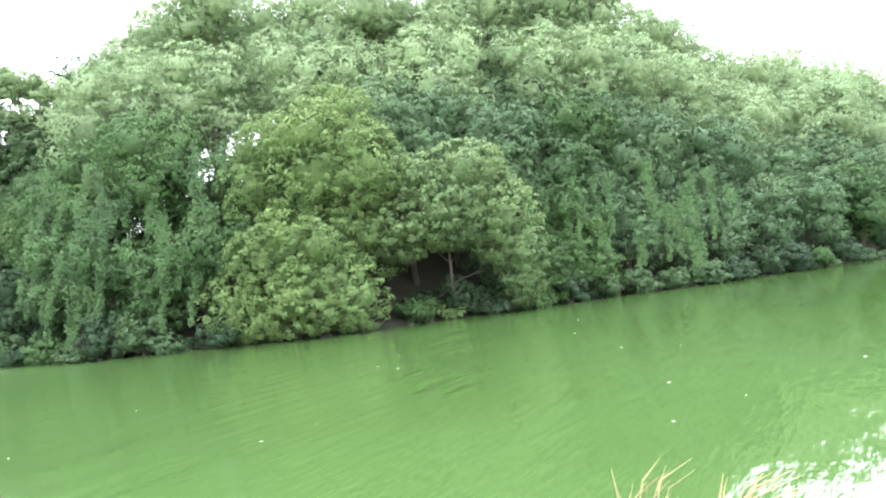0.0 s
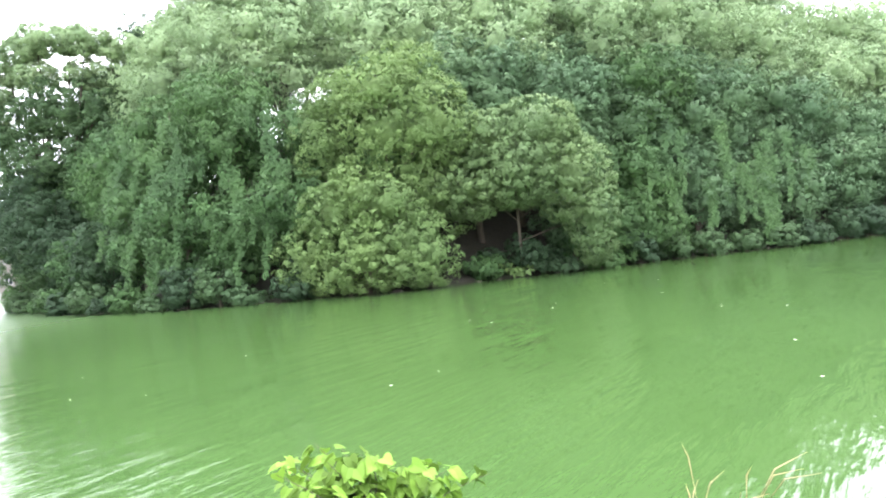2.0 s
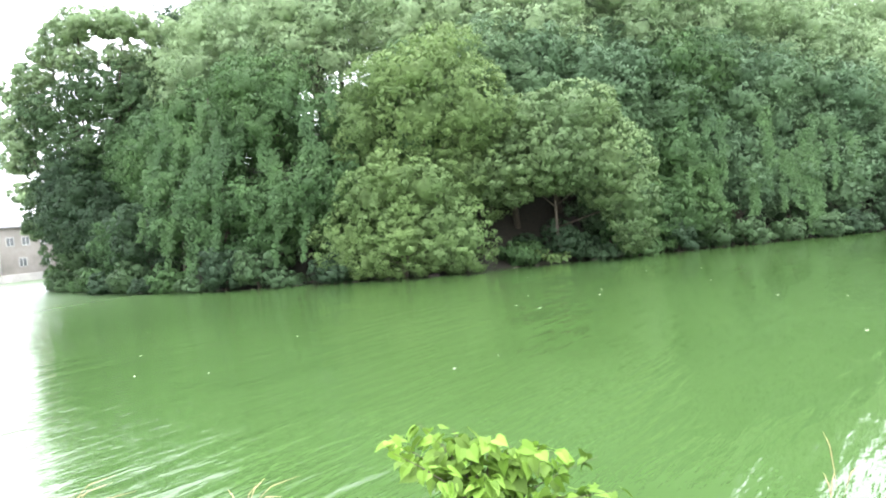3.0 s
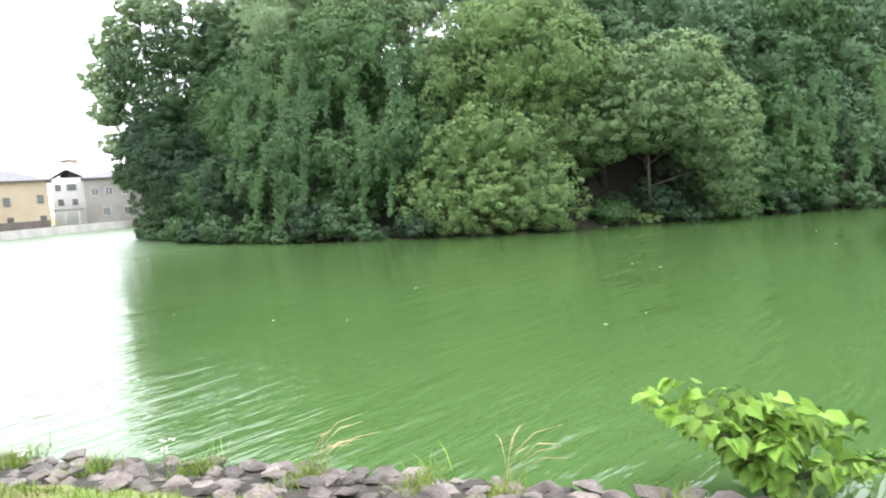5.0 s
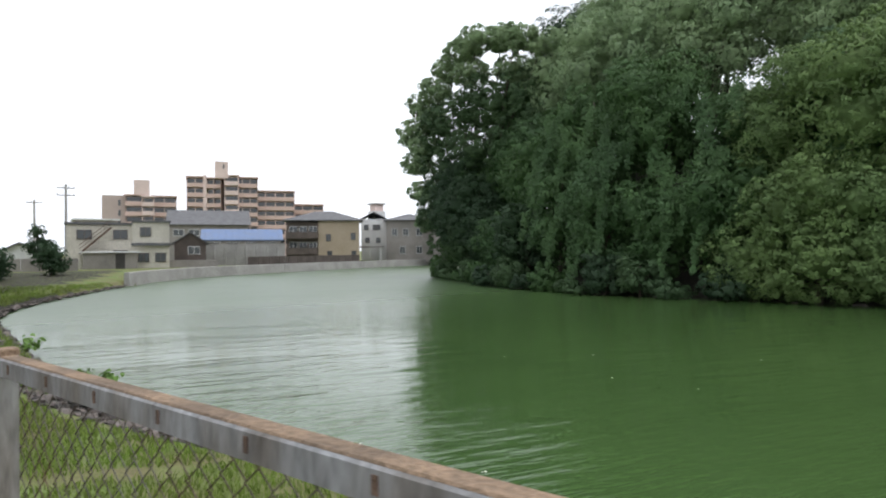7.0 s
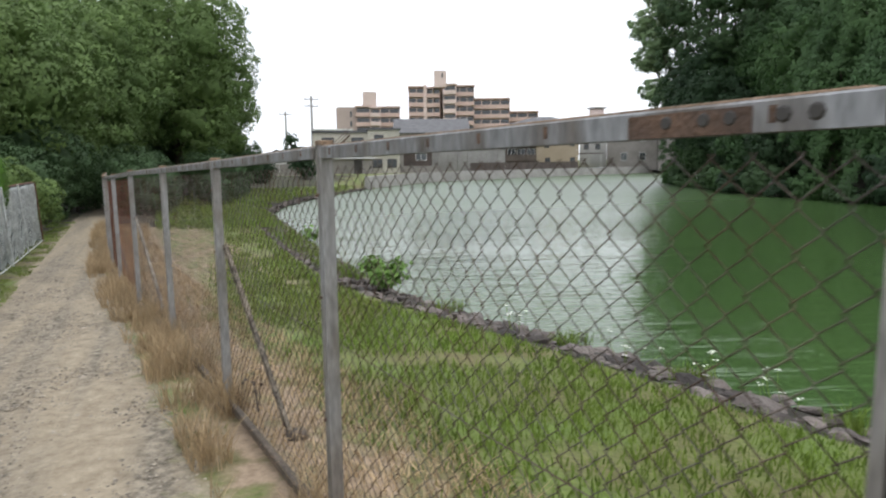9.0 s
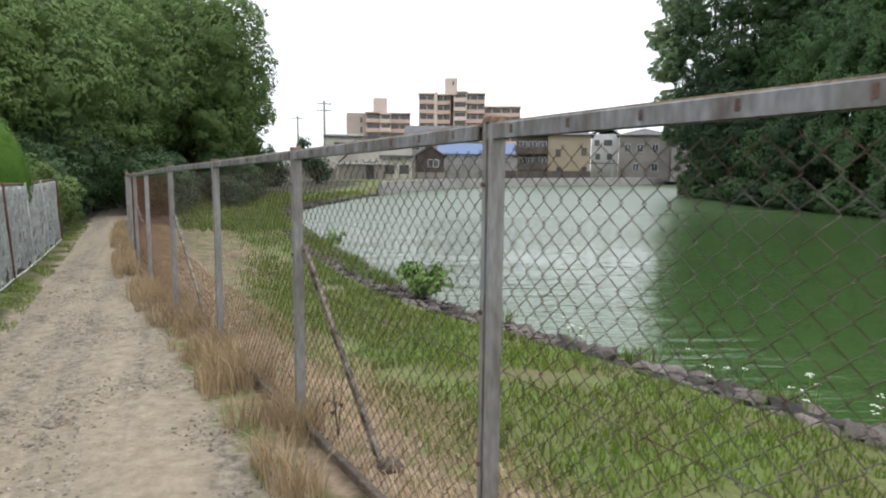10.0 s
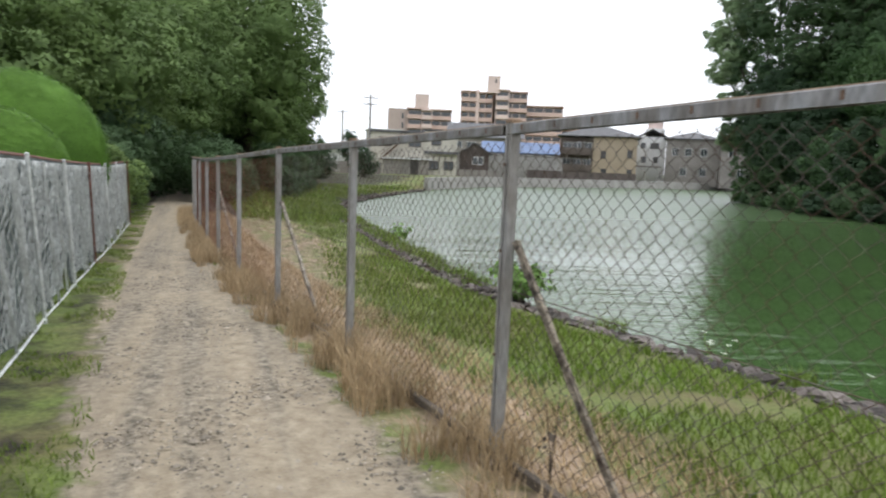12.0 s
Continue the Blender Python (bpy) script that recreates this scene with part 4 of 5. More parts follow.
# ---- fence with netting along the garden side ----
def garden_fence():
    fence = thing("netted_fence", "low fence hung with weathered grey-green netting and white tape", "fence", pose(0, 0, 0))
    line = [(-8.0, -3.15), (-10.0, -3.35), (-12.0, -3.55), (-14.0, -3.7), (-16.0, -3.82), (-18.0, -3.93), (-20.0, -4.02), (-22.0, -4.08), (-24.0, -4.13), (-26.0, -4.17), (-28.4, -4.22)]
    rng = np.random.default_rng(5)
    tall = 1.48
    for i, (x, y) in enumerate(line):
        z = ground_at(x, y) - 0.02
        lean = rng.uniform(0.42, 0.58)
        part("post", Geo().tube([(x, y + 0.085, z - 0.2), (x + lean, y + 0.085, z + tall + 0.03)], 0.016, 8), RED_PIPE if i % 3 == 1 else TAPE, fence)
    for (ax, ay), (bx, by) in zip(line, line[1:]):
        za, zb = ground_at(ax, ay) - 0.02, ground_at(bx, by) - 0.02
        part("top_rail", Geo().tube([(ax, ay - 0.05, za + tall), (bx, by - 0.05, zb + tall)], 0.02, 8), RED_PIPE, fence, "red-brown rusted rail")
        nu, nv = 40, 24
        ph = rng.uniform(0, 9, 4)

        def hung(a, b):
            """A point on the crumpled cloth, a along the panel and b up it."""
            fold = noise.noise((a * 3 + b * 2 + ph[0], b * 1.6 - a, ph[1])) * 0.09 * (1.15 - b) + noise.noise((a * 8 - b * 6, b * 6 + a * 4, ph[2])) * 0.025
            low = 0.05 + 0.04 * math.sin(a * 11 + ph[3])
            return (ax + (bx - ax) * a, ay + (by - ay) * a + fold - 0.01, za + (zb - za) * a + low * (1 - b) + tall * b - 0.01)

        grid = np.array([hung(a, b) for a in np.linspace(0, 1, nu) for b in np.linspace(0, 1, nv)])
        i = (np.arange(nu - 1)[:, None] * nv + np.arange(nv - 1)).ravel()
        part("netting", array_mesh("netting", grid, np.stack([i, i + nv, i + nv + 1, i + 1], 1), NETTING, True), NETTING, fence)
        strings = Geo()
        count = 42
        for k in range(count):
            pts = []
            drift = rng.normal() * 0.01
            for j in range(20):
                b = 0.02 + 0.96 * j / 19
                a = (k + 0.5) / count + (0.0085 if (j + k) % 2 else -0.0085) + drift * math.sin(b * 5 + k) + 0.05 * noise.noise((ph[0] + k * 0.12, b * 2.2, ph[1]))
                x, y, z = hung(min(1, max(0, a)), b)
                pts.append((x, y + 0.022, z))
            strings.tube(pts, rng.uniform(0.0055, 0.0105), 3)
        part("net_lattice", strings, TAPE, fence, "pale knotted net strings")
        at = lambda s, h: (ax + (bx - ax) * s, ay + (by - ay) * s + 0.075, za + (zb - za) * s + h)
        for k in range(3):
            s = rng.uniform(0.05, 0.68)
            part("tape", Geo().bar(at(s + 0.3, 0.05), at(s + 0.14, 0.7), 0.02, 0.006).bar(at(s + 0.14, 0.7), at(s, 1.44), 0.016, 0.006), TAPE, fence)
        part("hem_cord", Geo().tube([at(0, 0.06), at(0.5, 0.045), at(1, 0.06)], 0.012, 5), TAPE, fence)


garden_fence()
# ---- houses and blocks beyond the water ----
def frame_of(left, right, z):
    """The pose whose x runs along a front from left to right and whose y leads away behind it."""
    return Matrix.Translation((left[0], left[1], z)) @ Matrix.Rotation(math.atan2(right[1] - left[1], right[0] - left[0]), 4, "Z")


def window(parent, u, z, w, h, shutter=None):
    win = part("window", Geo().box(u, u + w, -0.05, 0.02, z, z + h), GLASS, parent)
    g = Geo()
    for a, b, c, d in ((u - 0.06, u, z - 0.06, z + h + 0.06), (u + w, u + w + 0.06, z - 0.06, z + h + 0.06), (u, u + w, z + h, z + h + 0.06), (u, u + w, z - 0.06, z), (u + w / 2 - 0.03, u + w / 2 + 0.03, z, z + h)):
        g.box(a, b, -0.09, 0.01, c, d)
    part("window_frame", g, WHITE if shutter is None else shutter, win)
    return win


def gable_roof(g, x0, x1, y0, y1, z, rise, over=0.35, lengthwise=True):
    """A pitched roof with thickness; its ridge runs along x, or along y."""
    t = 0.14
    if lengthwise:
        m = (y0 + y1) / 2
        for a, b in ((y0 - over, m), (y1 + over, m)):
            zl = z - over * rise / (m - y0)
            p = [(x0 - over, a, zl), (x1 + over, a, zl), (x1 + over, b, z + rise), (x0 - over, b, z + rise)]
            g.add(p + [(x, y, h + t) for x, y, h in p], [(0, 1, 2, 3), (7, 6, 5, 4), (0, 4, 5, 1), (1, 5, 6, 2), (2, 6, 7, 3), (3, 7, 4, 0)])
        for x in (x0 - 0.02, x1 + 0.02):
            g.add([(x, y0, z), (x, y1, z), (x, m, z + rise)], [(0, 1, 2)])
    else:
        m = (x0 + x1) / 2
        for a, b in ((x0 - over, m), (x1 + over, m)):
            zl = z - over * rise / (m - x0)
            p = [(a, y0 - over, zl), (a, y1 + over, zl), (b, y1 + over, z + rise), (b, y0 - over, z + rise)]
            g.add(p + [(x, y, h + t) for x, y, h in p], [(0, 1, 2, 3), (7, 6, 5, 4), (0, 4, 5, 1), (1, 5, 6, 2), (2, 6, 7, 3), (3, 7, 4, 0)])
    return g


def hip_roof(g, x0, x1, y0, y1, z, rise, over=0.5):
    a, b, c, d = x0 - over, x1 + over, y0 - over, y1 + over
    k = min(b - a, d - c) / 2
    if b - a > d - c:
        r = [(a + k, (c + d) / 2, z + rise), (b - k, (c + d) / 2, z + rise)]
        f = [(4, 5, 9, 8), (5, 6, 9), (6, 7, 8, 9), (7, 4, 8)]
    else:
        r = [((a + b) / 2, c + k, z + rise), ((a + b) / 2, d - k, z + rise)]
        f = [(4, 5, 8), (5, 6, 9, 8), (6, 7, 9), (7, 4, 8, 9)]
    base = [(a, c), (b, c), (b, d), (a, d)]
    return g.add([(x, y, z - 0.12) for x, y in base] + [(x, y, z) for x, y in base] + r, [(3, 2, 1, 0), (0, 1, 5, 4), (1, 2, 6, 5), (2, 3, 7, 6), (3, 0, 4, 7)] + f)


def walls(parent, w, depth, h, mat, u=0.0, back=0.0, z=0.0, name="wall"):
    return part(name, Geo().box(u, u + w, back, back + depth, z - 0.5 if z == 0 else z, z + h), mat, parent)


def cream_flats():
    m = frame_of((-84.0, 15.6), (-81.3, 25.1), 0.3)
    b = thing("cream_house", "two-storey cream rendered flats with an outside stair", "house", m)
    walls(b, 6.2, 7, 4.7, CREAM)
    walls(b, 3.7, 7.4, 5.0, CREAM, 6.2, -0.25)
    part("roof", Geo().box(-0.2, 6.2, -0.2, 7.2, 4.7, 4.95), ROOF, b)
    part("roof", Geo().box(6.15, 10.05, -0.45, 7.3, 5.0, 5.2), ROOF, b)
    part("canopy", Geo().box(6.1, 10.0, -0.75, -0.2, 2.45, 2.75), ROOF, b)
    for u, z in ((7.0, 3.5), (6.8, 0.7), (8.5, 0.7)):
        window(b, u, z, 1.0, 0.9, BROWN).location.y = -0.25
    for u, z in ((1.0, 3.2), (4.4, 3.2), (4.4, 1.0)):
        window(b, u, z, 1.3, 0.9, BROWN)
    stair = part("stair", Geo().bar((1.2, -0.8, 1.6), (4.2, -0.8, 4.4), 0.9, 0.2), RUST, b, "rusty outside stair")
    part("stair_rail", Geo().bar((1.2, -1.25, 2.5), (4.2, -1.25, 5.2), 0.05, 0.06).bar((1.2, -1.25, 2.1), (4.2, -1.25, 4.8), 0.04, 0.05), RUST, stair)
    shed = thing("lean_to_shed", "low grey lean-to shed with a pale roof", "shed", frame_of((-81.8, 16.6), (-80.4, 21.5), 0.3))
    walls(shed, 5.1, 1.2, 1.7, GREY)
    part("roof", Geo().box(-0.3, 5.4, -0.3, 1.4, 1.7, 1.85, 0.03), WHITE, shed)
    # flat panel; the doorway's shade is put into its dark colour
    part("door", Geo().box(3.0, 3.9, -0.04, 0.02, 0, 1.6), DARK_VOID, shed)


def brown_cottage():
    b = thing("brown_cottage", "small dark brown gabled cottage near the water", "house", frame_of((-83.0, 26.3), (-81.8, 29.5), 0.2))
    walls(b, 3.4, 5, 2.9, BROWN)
    g = Geo()
    gable_roof(g, 0, 3.4, 0, 5, 2.9, 1.1, 0.3, False)
    part("roof", g, ROOF, b)
    part("gable", Geo().add([(0, 0.02, 2.9), (3.4, 0.02, 2.9), (1.7, 0.02, 4.0), (0, 0.2, 2.9), (3.4, 0.2, 2.9), (1.7, 0.2, 4.0)], [(0, 1, 2), (5, 4, 3), (0, 3, 4, 1)]), BROWN, b)
    window(b, 1.5, 1.6, 1.2, 0.8)
    part("porch", Geo().box(-0.6, 4.6, -1.6, -0.1, -0.4, 0.9), GREY, b)


def blue_roofed_row():
    b = thing("blue_roofed_row", "long low row with a blue metal roof and mint gable", "house", frame_of((-93.8, 34.2), (-89.0, 44.0), 0.3))
    walls(b, 10.1, 5, 3.4, GREY)
    g = Geo()
    gable_roof(g, -0.2, 10.1, 0, 5, 3.4, 1.35, 0.3)
    part("roof", g, BLUE_ROOF, b, "faded blue metal roof")
    for k in range(12):
        part("roof_seam", Geo().bar((0.1 + k * 0.88, -0.3, 3.42), (0.1 + k * 0.88, 2.5, 4.9), 0.06, 0.08), BLUE_ROOF, b)
    part("gable", Geo().add([(10.2, 0, 3.4), (10.2, 5, 3.4), (10.2, 2.5, 4.75), (10.05, 0, 3.4), (10.05, 5, 3.4), (10.05, 2.5, 4.75)], [(0, 1, 2), (5, 4, 3)]), MINT, b)
    for k in range(4):
        window(b, 0.6 + k * 2.4, 2.3, 1.5, 0.7)
    hall = thing("grey_hall", "large grey-roofed hall behind lower houses", "building", frame_of((-120.9, 39.2), (-115.8, 51.3), 0.3))
    walls(hall, 13.1, 12, 6.6, GREY)
    g = Geo()
    gable_roof(g, 0, 13.1, 0, 12, 6.6, 2.6, 0.5)
    part("roof", g, ROOF, hall)
    for k in range(5):
        window(hall, 0.8 + k * 2.5, 4.6, 1.6, 1.0)
    block = thing("concrete_block_wall", "stained concrete yard wall in front of houses", "wall", frame_of((-87.9, 31.0), (-84.2, 41.1), 0.3))
    part("wall", Geo().box(0, 10.7, 0, 0.35, -0.5, 2.7, 0.02), CONCRETE, block)
    for k in range(8):
        part("buttress", Geo().box(0.5 + k * 1.3, 0.75 + k * 1.3, -0.2, 0.01, -0.5, 2.4, 0.02), CONCRETE, block)
    part("coping", Geo().box(-0.05, 10.75, -0.06, 0.4, 2.7, 2.8, 0.02), GREY, block)
    yard = thing("timber_yard_fence", "dark timber fence along the far bank", "fence", frame_of((-81.4, 34.5), (-91.4, 57.5), 0.3))
    for k in range(13):
        part("panel", Geo().box(k * 2.0, k * 2.0 + 1.94, 0, 0.06, -0.3, 1.1), BROWN, yard)


def ochre_flats():
    m = frame_of((-100.6, 56.3), (-96.4, 62.4), 0.3)
    b = thing("ochre_house", "two-storey ochre rendered flats with a grey hipped roof", "house", m)
    walls(b, 6.8, 9, 6.9, BEIGE)
    g = Geo()
    hip_roof(g, -5.2, 6.8, 0, 9, 6.9, 1.7, 0.6)
    part("roof", g, ROOF, b)
    walls(b, 5.2, 8.6, 6.6, BROWN, -5.2, 0.4)
    for u, z in ((1.3, 3.4), (5.4, 3.6), (1.5, 0.6), (5.5, 0.6)):
        window(b, u, z, 0.7, 1.1, BROWN)
    for z in (1.2, 3.8):
        bal = part("balcony", Geo().box(-5.2, -0.1, -0.9, 0.4, z, z + 0.18), BROWN, b)
        part("balcony_front", Geo().box(-5.2, -0.1, -0.95, -0.88, z, z + 1.1), BROWN, bal)
        for k in range(3):
            window(b, -4.7 + k * 1.6, z + 0.3, 1.2, 1.7).location.y = 0.4
    w = thing("white_house", "narrow white rendered house with a dark gable roof", "house", frame_of((-105.5, 68.5), (-102.4, 72.7), 0.3))
    walls(w, 4.7, 6, 7.6, WHITE)
    g = Geo()
    gable_roof(g, 0, 4.7, 0, 6, 7.6, 1.2, 0.3, False)
    part("roof", g, ROOF, w)
    for u, z in ((0.6, 5.6), (2.2, 5.6), (0.8, 3.2), (2.8, 3.2), (2.8, 5.6)):
        window(w, u, z, 0.7, 0.9, BROWN)
    t = thing("water_tank", "pale rooftop water tank on a frame", "tank", pose(-108, 74, 0.3))
    part("tower", Geo().box(-1.2, 1.2, -1.2, 1.2, -0.5, 9.3), WHITE, t)
    part("tank", Geo().box(-1.0, 1.0, -1.0, 1.0, 9.3, 10.6, 0.15), PALE_TILE, t)
    part("cap", Geo().box(-1.3, 1.3, -1.3, 1.3, 10.6, 10.85, 0.05), GREY, t)
    gr = thing("grey_house", "grey-brown two-storey house by the far bank", "house", frame_of((-99.3, 69.6), (-93.5, 76.7), 0.3))
    walls(gr, 8.2, 8, 7.2, GREY)
    g = Geo()
    hip_roof(g, 0, 8.2, 0, 8, 7.2, 1.3, 0.5)
    part("roof", g, ROOF, gr)
    for u, z in ((1.0, 4.4), (3.0, 4.4), (2.4, 1.2), (5.4, 4.4), (5.4, 1.2)):
        window(gr, u, z, 0.9, 1.2, WHITE)
    gr = thing("grey_house", "grey-brown two-storey house half hidden behind island trees", "house", frame_of((-91.0, 73.5), (-84.0, 82.0), 0.3))
    walls(gr, 11.0, 8, 7.0, GREY)
    g = Geo()
    hip_roof(g, 0, 11.0, 0, 8, 7.0, 1.3, 0.5)
    part("roof", g, ROOF, gr)
    for u, z in ((1.0, 4.4), (4.0, 4.4), (7.4, 4.4), (2.4, 1.2)):
        window(gr, u, z, 0.9, 1.2, WHITE)
    carport = thing("carport", "low flat carport beside the grey house", "carport", frame_of((-100.9, 64.6), (-97.8, 68.0), 0.3))
    part("roof", Geo().box(-0.2, 4.2, -0.2, 4, 2.3, 2.5), GREY, carport)
    for u in (0.1, 2.0, 3.9):
        part("pillar", Geo().box(u - 0.1, u + 0.1, 0, 0.2, -0.5, 2.3), WHITE, carport)


def balcony_block(parent, left, right, depth, floors, z0, z1, wall_mat, front_mat, fins=0):
    """Stacked storeys, each with a shaded recess behind a parapet."""
    w = math.hypot(right[0] - left[0], right[1] - left[1])
    body = part("wall", Geo().box(0, w, 1.2, depth, z0, z1), wall_mat, parent)
    body.matrix_basis = parent.matrix_basis.inverted() @ frame_of(left, right, 0)
    step = (z1 - z0) / floors
    part("roof", Geo().box(-0.2, w + 0.2, -0.1, depth + 0.2, z1, z1 + 0.35), front_mat, body)
    for k in range(floors):
        z = z0 + k * step
        bal = part("balcony", Geo().box(0, w, -0.05, 1.25, z, z + 0.22), front_mat, body)
        part("parapet", Geo().box(0, w, -0.12, 0.0, z, z + 1.15), front_mat, bal)
        part("window", Geo().box(0.3, w - 0.3, 1.14, 1.19, z + 0.25, z + step - 0.35), GLASS, body)
        for u in np.linspace(0, w, fins + 2):
            part("fin", Geo().box(max(0, u - 0.12), min(w, u + 0.12), 0.0, 1.2, z + 0.22, z + step), wall_mat, bal)
    return body


def apartment_towers():
    a = thing("apartment_tower", "tall tan apartment tower with stacked balconies and rooftop penthouse", "apartment building", frame_of((-189.9, 68.9), (-180.4, 85.4), 0.0))
    balcony_block(a, (-189.9, 68.9), (-188.2, 73.2), 12, 8, 1.1, 23.3, TAN_TILE, TAN_TILE, 1)
    balcony_block(a, (-187.8, 73.6), (-185.4, 77.0), 12, 8, 1.1, 23.0, GREY_TILE, TAN_TILE, 1)
    balcony_block(a, (-183.2, 77.0), (-181.4, 80.3), 13, 8, 2.2, 23.6, PALE_TILE, PALE_TILE, 0)
    balcony_block(a, (-183.6, 80.2), (-180.9, 86.0), 12, 8, 1.1, 23.3, GREY_TILE, TAN_TILE, 2)
    inv = a.matrix_basis.inverted()
    pier = part("pier", Geo().box(0, 1.0, -0.3, 3, 0, 23.9), PALE_TILE, a)
    pier.matrix_basis = inv @ frame_of((-188.3, 73.0), (-187.8, 74.2), 0)
    pent = part("penthouse", Geo().box(0, 3.6, 0, 4, 22.9, 27.6), PALE_TILE, a)
    pent.matrix_basis = inv @ frame_of((-184.3, 74.7), (-182.8, 78.0), 0)
    part("window", Geo().box(2.2, 2.6, -0.06, 0.02, 25.6, 26.8), GLASS, pent)
    w = thing("apartment_wing", "lower tan apartment wing with long balconies", "apartment building", frame_of((-184.1, 86.9), (-178.8, 96.8), 0.0))
    balcony_block(w, (-184.1, 86.9), (-178.8, 96.8), 12, 7, 0.5, 19.8, TAN_TILE, TAN_TILE, 3)
    w = thing("apartment_wing", "lower tan apartment wing with long balconies", "apartment building", frame_of((-183.2, 99.3), (-179.1, 106.1), 0.0))
    balcony_block(w, (-183.2, 98.3), (-178.6, 106.6), 12, 6, 0.2, 16.2, TAN_TILE, TAN_TILE, 2)
    b = thing("apartment_tower", "mid-rise tan apartment block with a square penthouse", "apartment building", frame_of((-196.4, 48.8), (-191.7, 66.8), 0.0))
    body = part("wall", Geo().box(0, 6.0, 0, 13, 0, 17.6), GREY_TILE, b)
    for k in range(5):
        part("window", Geo().box(3.9, 4.5, -0.05, 0.02, 3.6 + 2.8 * k, 5.2 + 2.8 * k), GLASS, body)
    balcony_block(b, (-194.0, 53.8), (-192.6, 58.4), 12, 6, 1.0, 17.6, GREY_TILE, TAN_TILE, 0)
    balcony_block(b, (-192.0, 57.6), (-191.2, 60.6), 12, 6, 2.2, 17.2, PALE_TILE, PALE_TILE, 0)
    balcony_block(b, (-193.8, 60.8), (-191.7, 66.8), 12, 6, 1.0, 17.6, GREY_TILE, TAN_TILE, 1)
    pent = part("penthouse", Geo().box(0, 4.0, 0, 4, 17.6, 21.9), PALE_TILE, b)
    pent.matrix_basis = b.matrix_basis.inverted() @ frame_of((-193.3, 55.9), (-192.1, 59.7), 0)
    low = thing("flat_roofed_house", "flat-roofed grey house among rooftops", "house", frame_of((-144.3, 30.2), (-143.0, 37.6), 0.3))
    walls(low, 7.4, 8, 8.0, GREY)
    part("roof", Geo().box(-0.3, 7.7, -0.3, 8.2, 8.0, 8.3), WHITE, low)
    low = thing("white_shed", "small white building among rooftops", "house", frame_of((-130.2, 42.9), (-129.0, 46.2), 0.3))
    walls(low, 3.5, 4, 9.4, WHITE)
    part("roof", Geo().box(-0.1, 3.6, -0.1, 4.1, 9.4, 9.6), GREY, low)


def utility_pole(x, y, top, arms):
    p = thing("utility_pole", "slim grey concrete utility pole with crossarms", "utility pole", pose(x, y, 0.3), "utility poles")
    part("pole", Geo().tube([(0, 0, -0.5), (0, 0, top)], [0.19, 0.12], 8), CONCRETE, p)
    for k in range(arms):
        part("crossarm", Geo().bar((0, -0.9, top - 0.4 - k * 0.8), (0, 0.9, top - 0.4 - k * 0.8), 0.1, 0.1), STEEL, p)
        for u in (-0.8, -0.3, 0.3, 0.8):
            part("insulator", Geo().tube([(0, u, top - 0.35 - k * 0.8), (0, u, top - 0.15 - k * 0.8)], 0.05, 6), WHITE, p)
    return p


def western_houses():
    b = thing("gabled_house", "small white gabled house with a dark roof", "house", frame_of((-84.9, 9.6), (-84.0, 13.4), 0.0))
    walls(b, 3.9, 5, 2.0, WHITE)
    g = Geo()
    gable_roof(g, 0, 3.9, 0, 5, 2.0, 1.0, 0.4, False)
    part("roof", g, ROOF, b)
    part("gable", Geo().add([(0, 0.02, 2.0), (3.9, 0.02, 2.0), (1.95, 0.02, 3.0)], [(0, 1, 2)]), WHITE, b)
    yard = thing("garden_wall", "pale grey garden wall by the grassy bank", "wall", frame_of((-78.5, 6.0), (-76.5, 15.0), 0.2))
    for k in range(4):
        part("panel", Geo().box(k * 2.3, k * 2.3 + 2.26, 0, 0.2, -0.4, 1.3, 0.02), GREY, yard)
    utility_pole(-88.6, 16.6, 9.3, 2)
    utility_pole(-104, 16.4, 8.6, 1)
    p = utility_pole(-50.5, -7.6, 12.3, 2)
    part("transformer", Geo().tube([(0.4, 0.3, 9.8), (0.4, 0.3, 10.9)], 0.3, 10), GREY, p)
    rng = np.random.default_rng(3)
    for x, y, top, r in [(-79.3, 12.3, 5.0, 1.1), (-69.3, 11.2, 2.6, 1.2), (-66, 6.5, 2.4, 1.6), (-71, 4.5, 3.6, 2.0)]:
        g = float(land(x, y))
        tree("garden_shrub", "dark leafy garden shrub near far houses", x, y, g, lobed(rng, r, r, 0.0, top, 6, 0.55, 0.55), LEAF_DARK, rng, tuft=0.4, per_tuft=20, leaf=0.25, floor=g, trunk=0.08, group="shrubs near far houses", cover=0.8)


cream_flats()
brown_cottage()
blue_roofed_row()
ochre_flats()
apartment_towers()
western_houses()
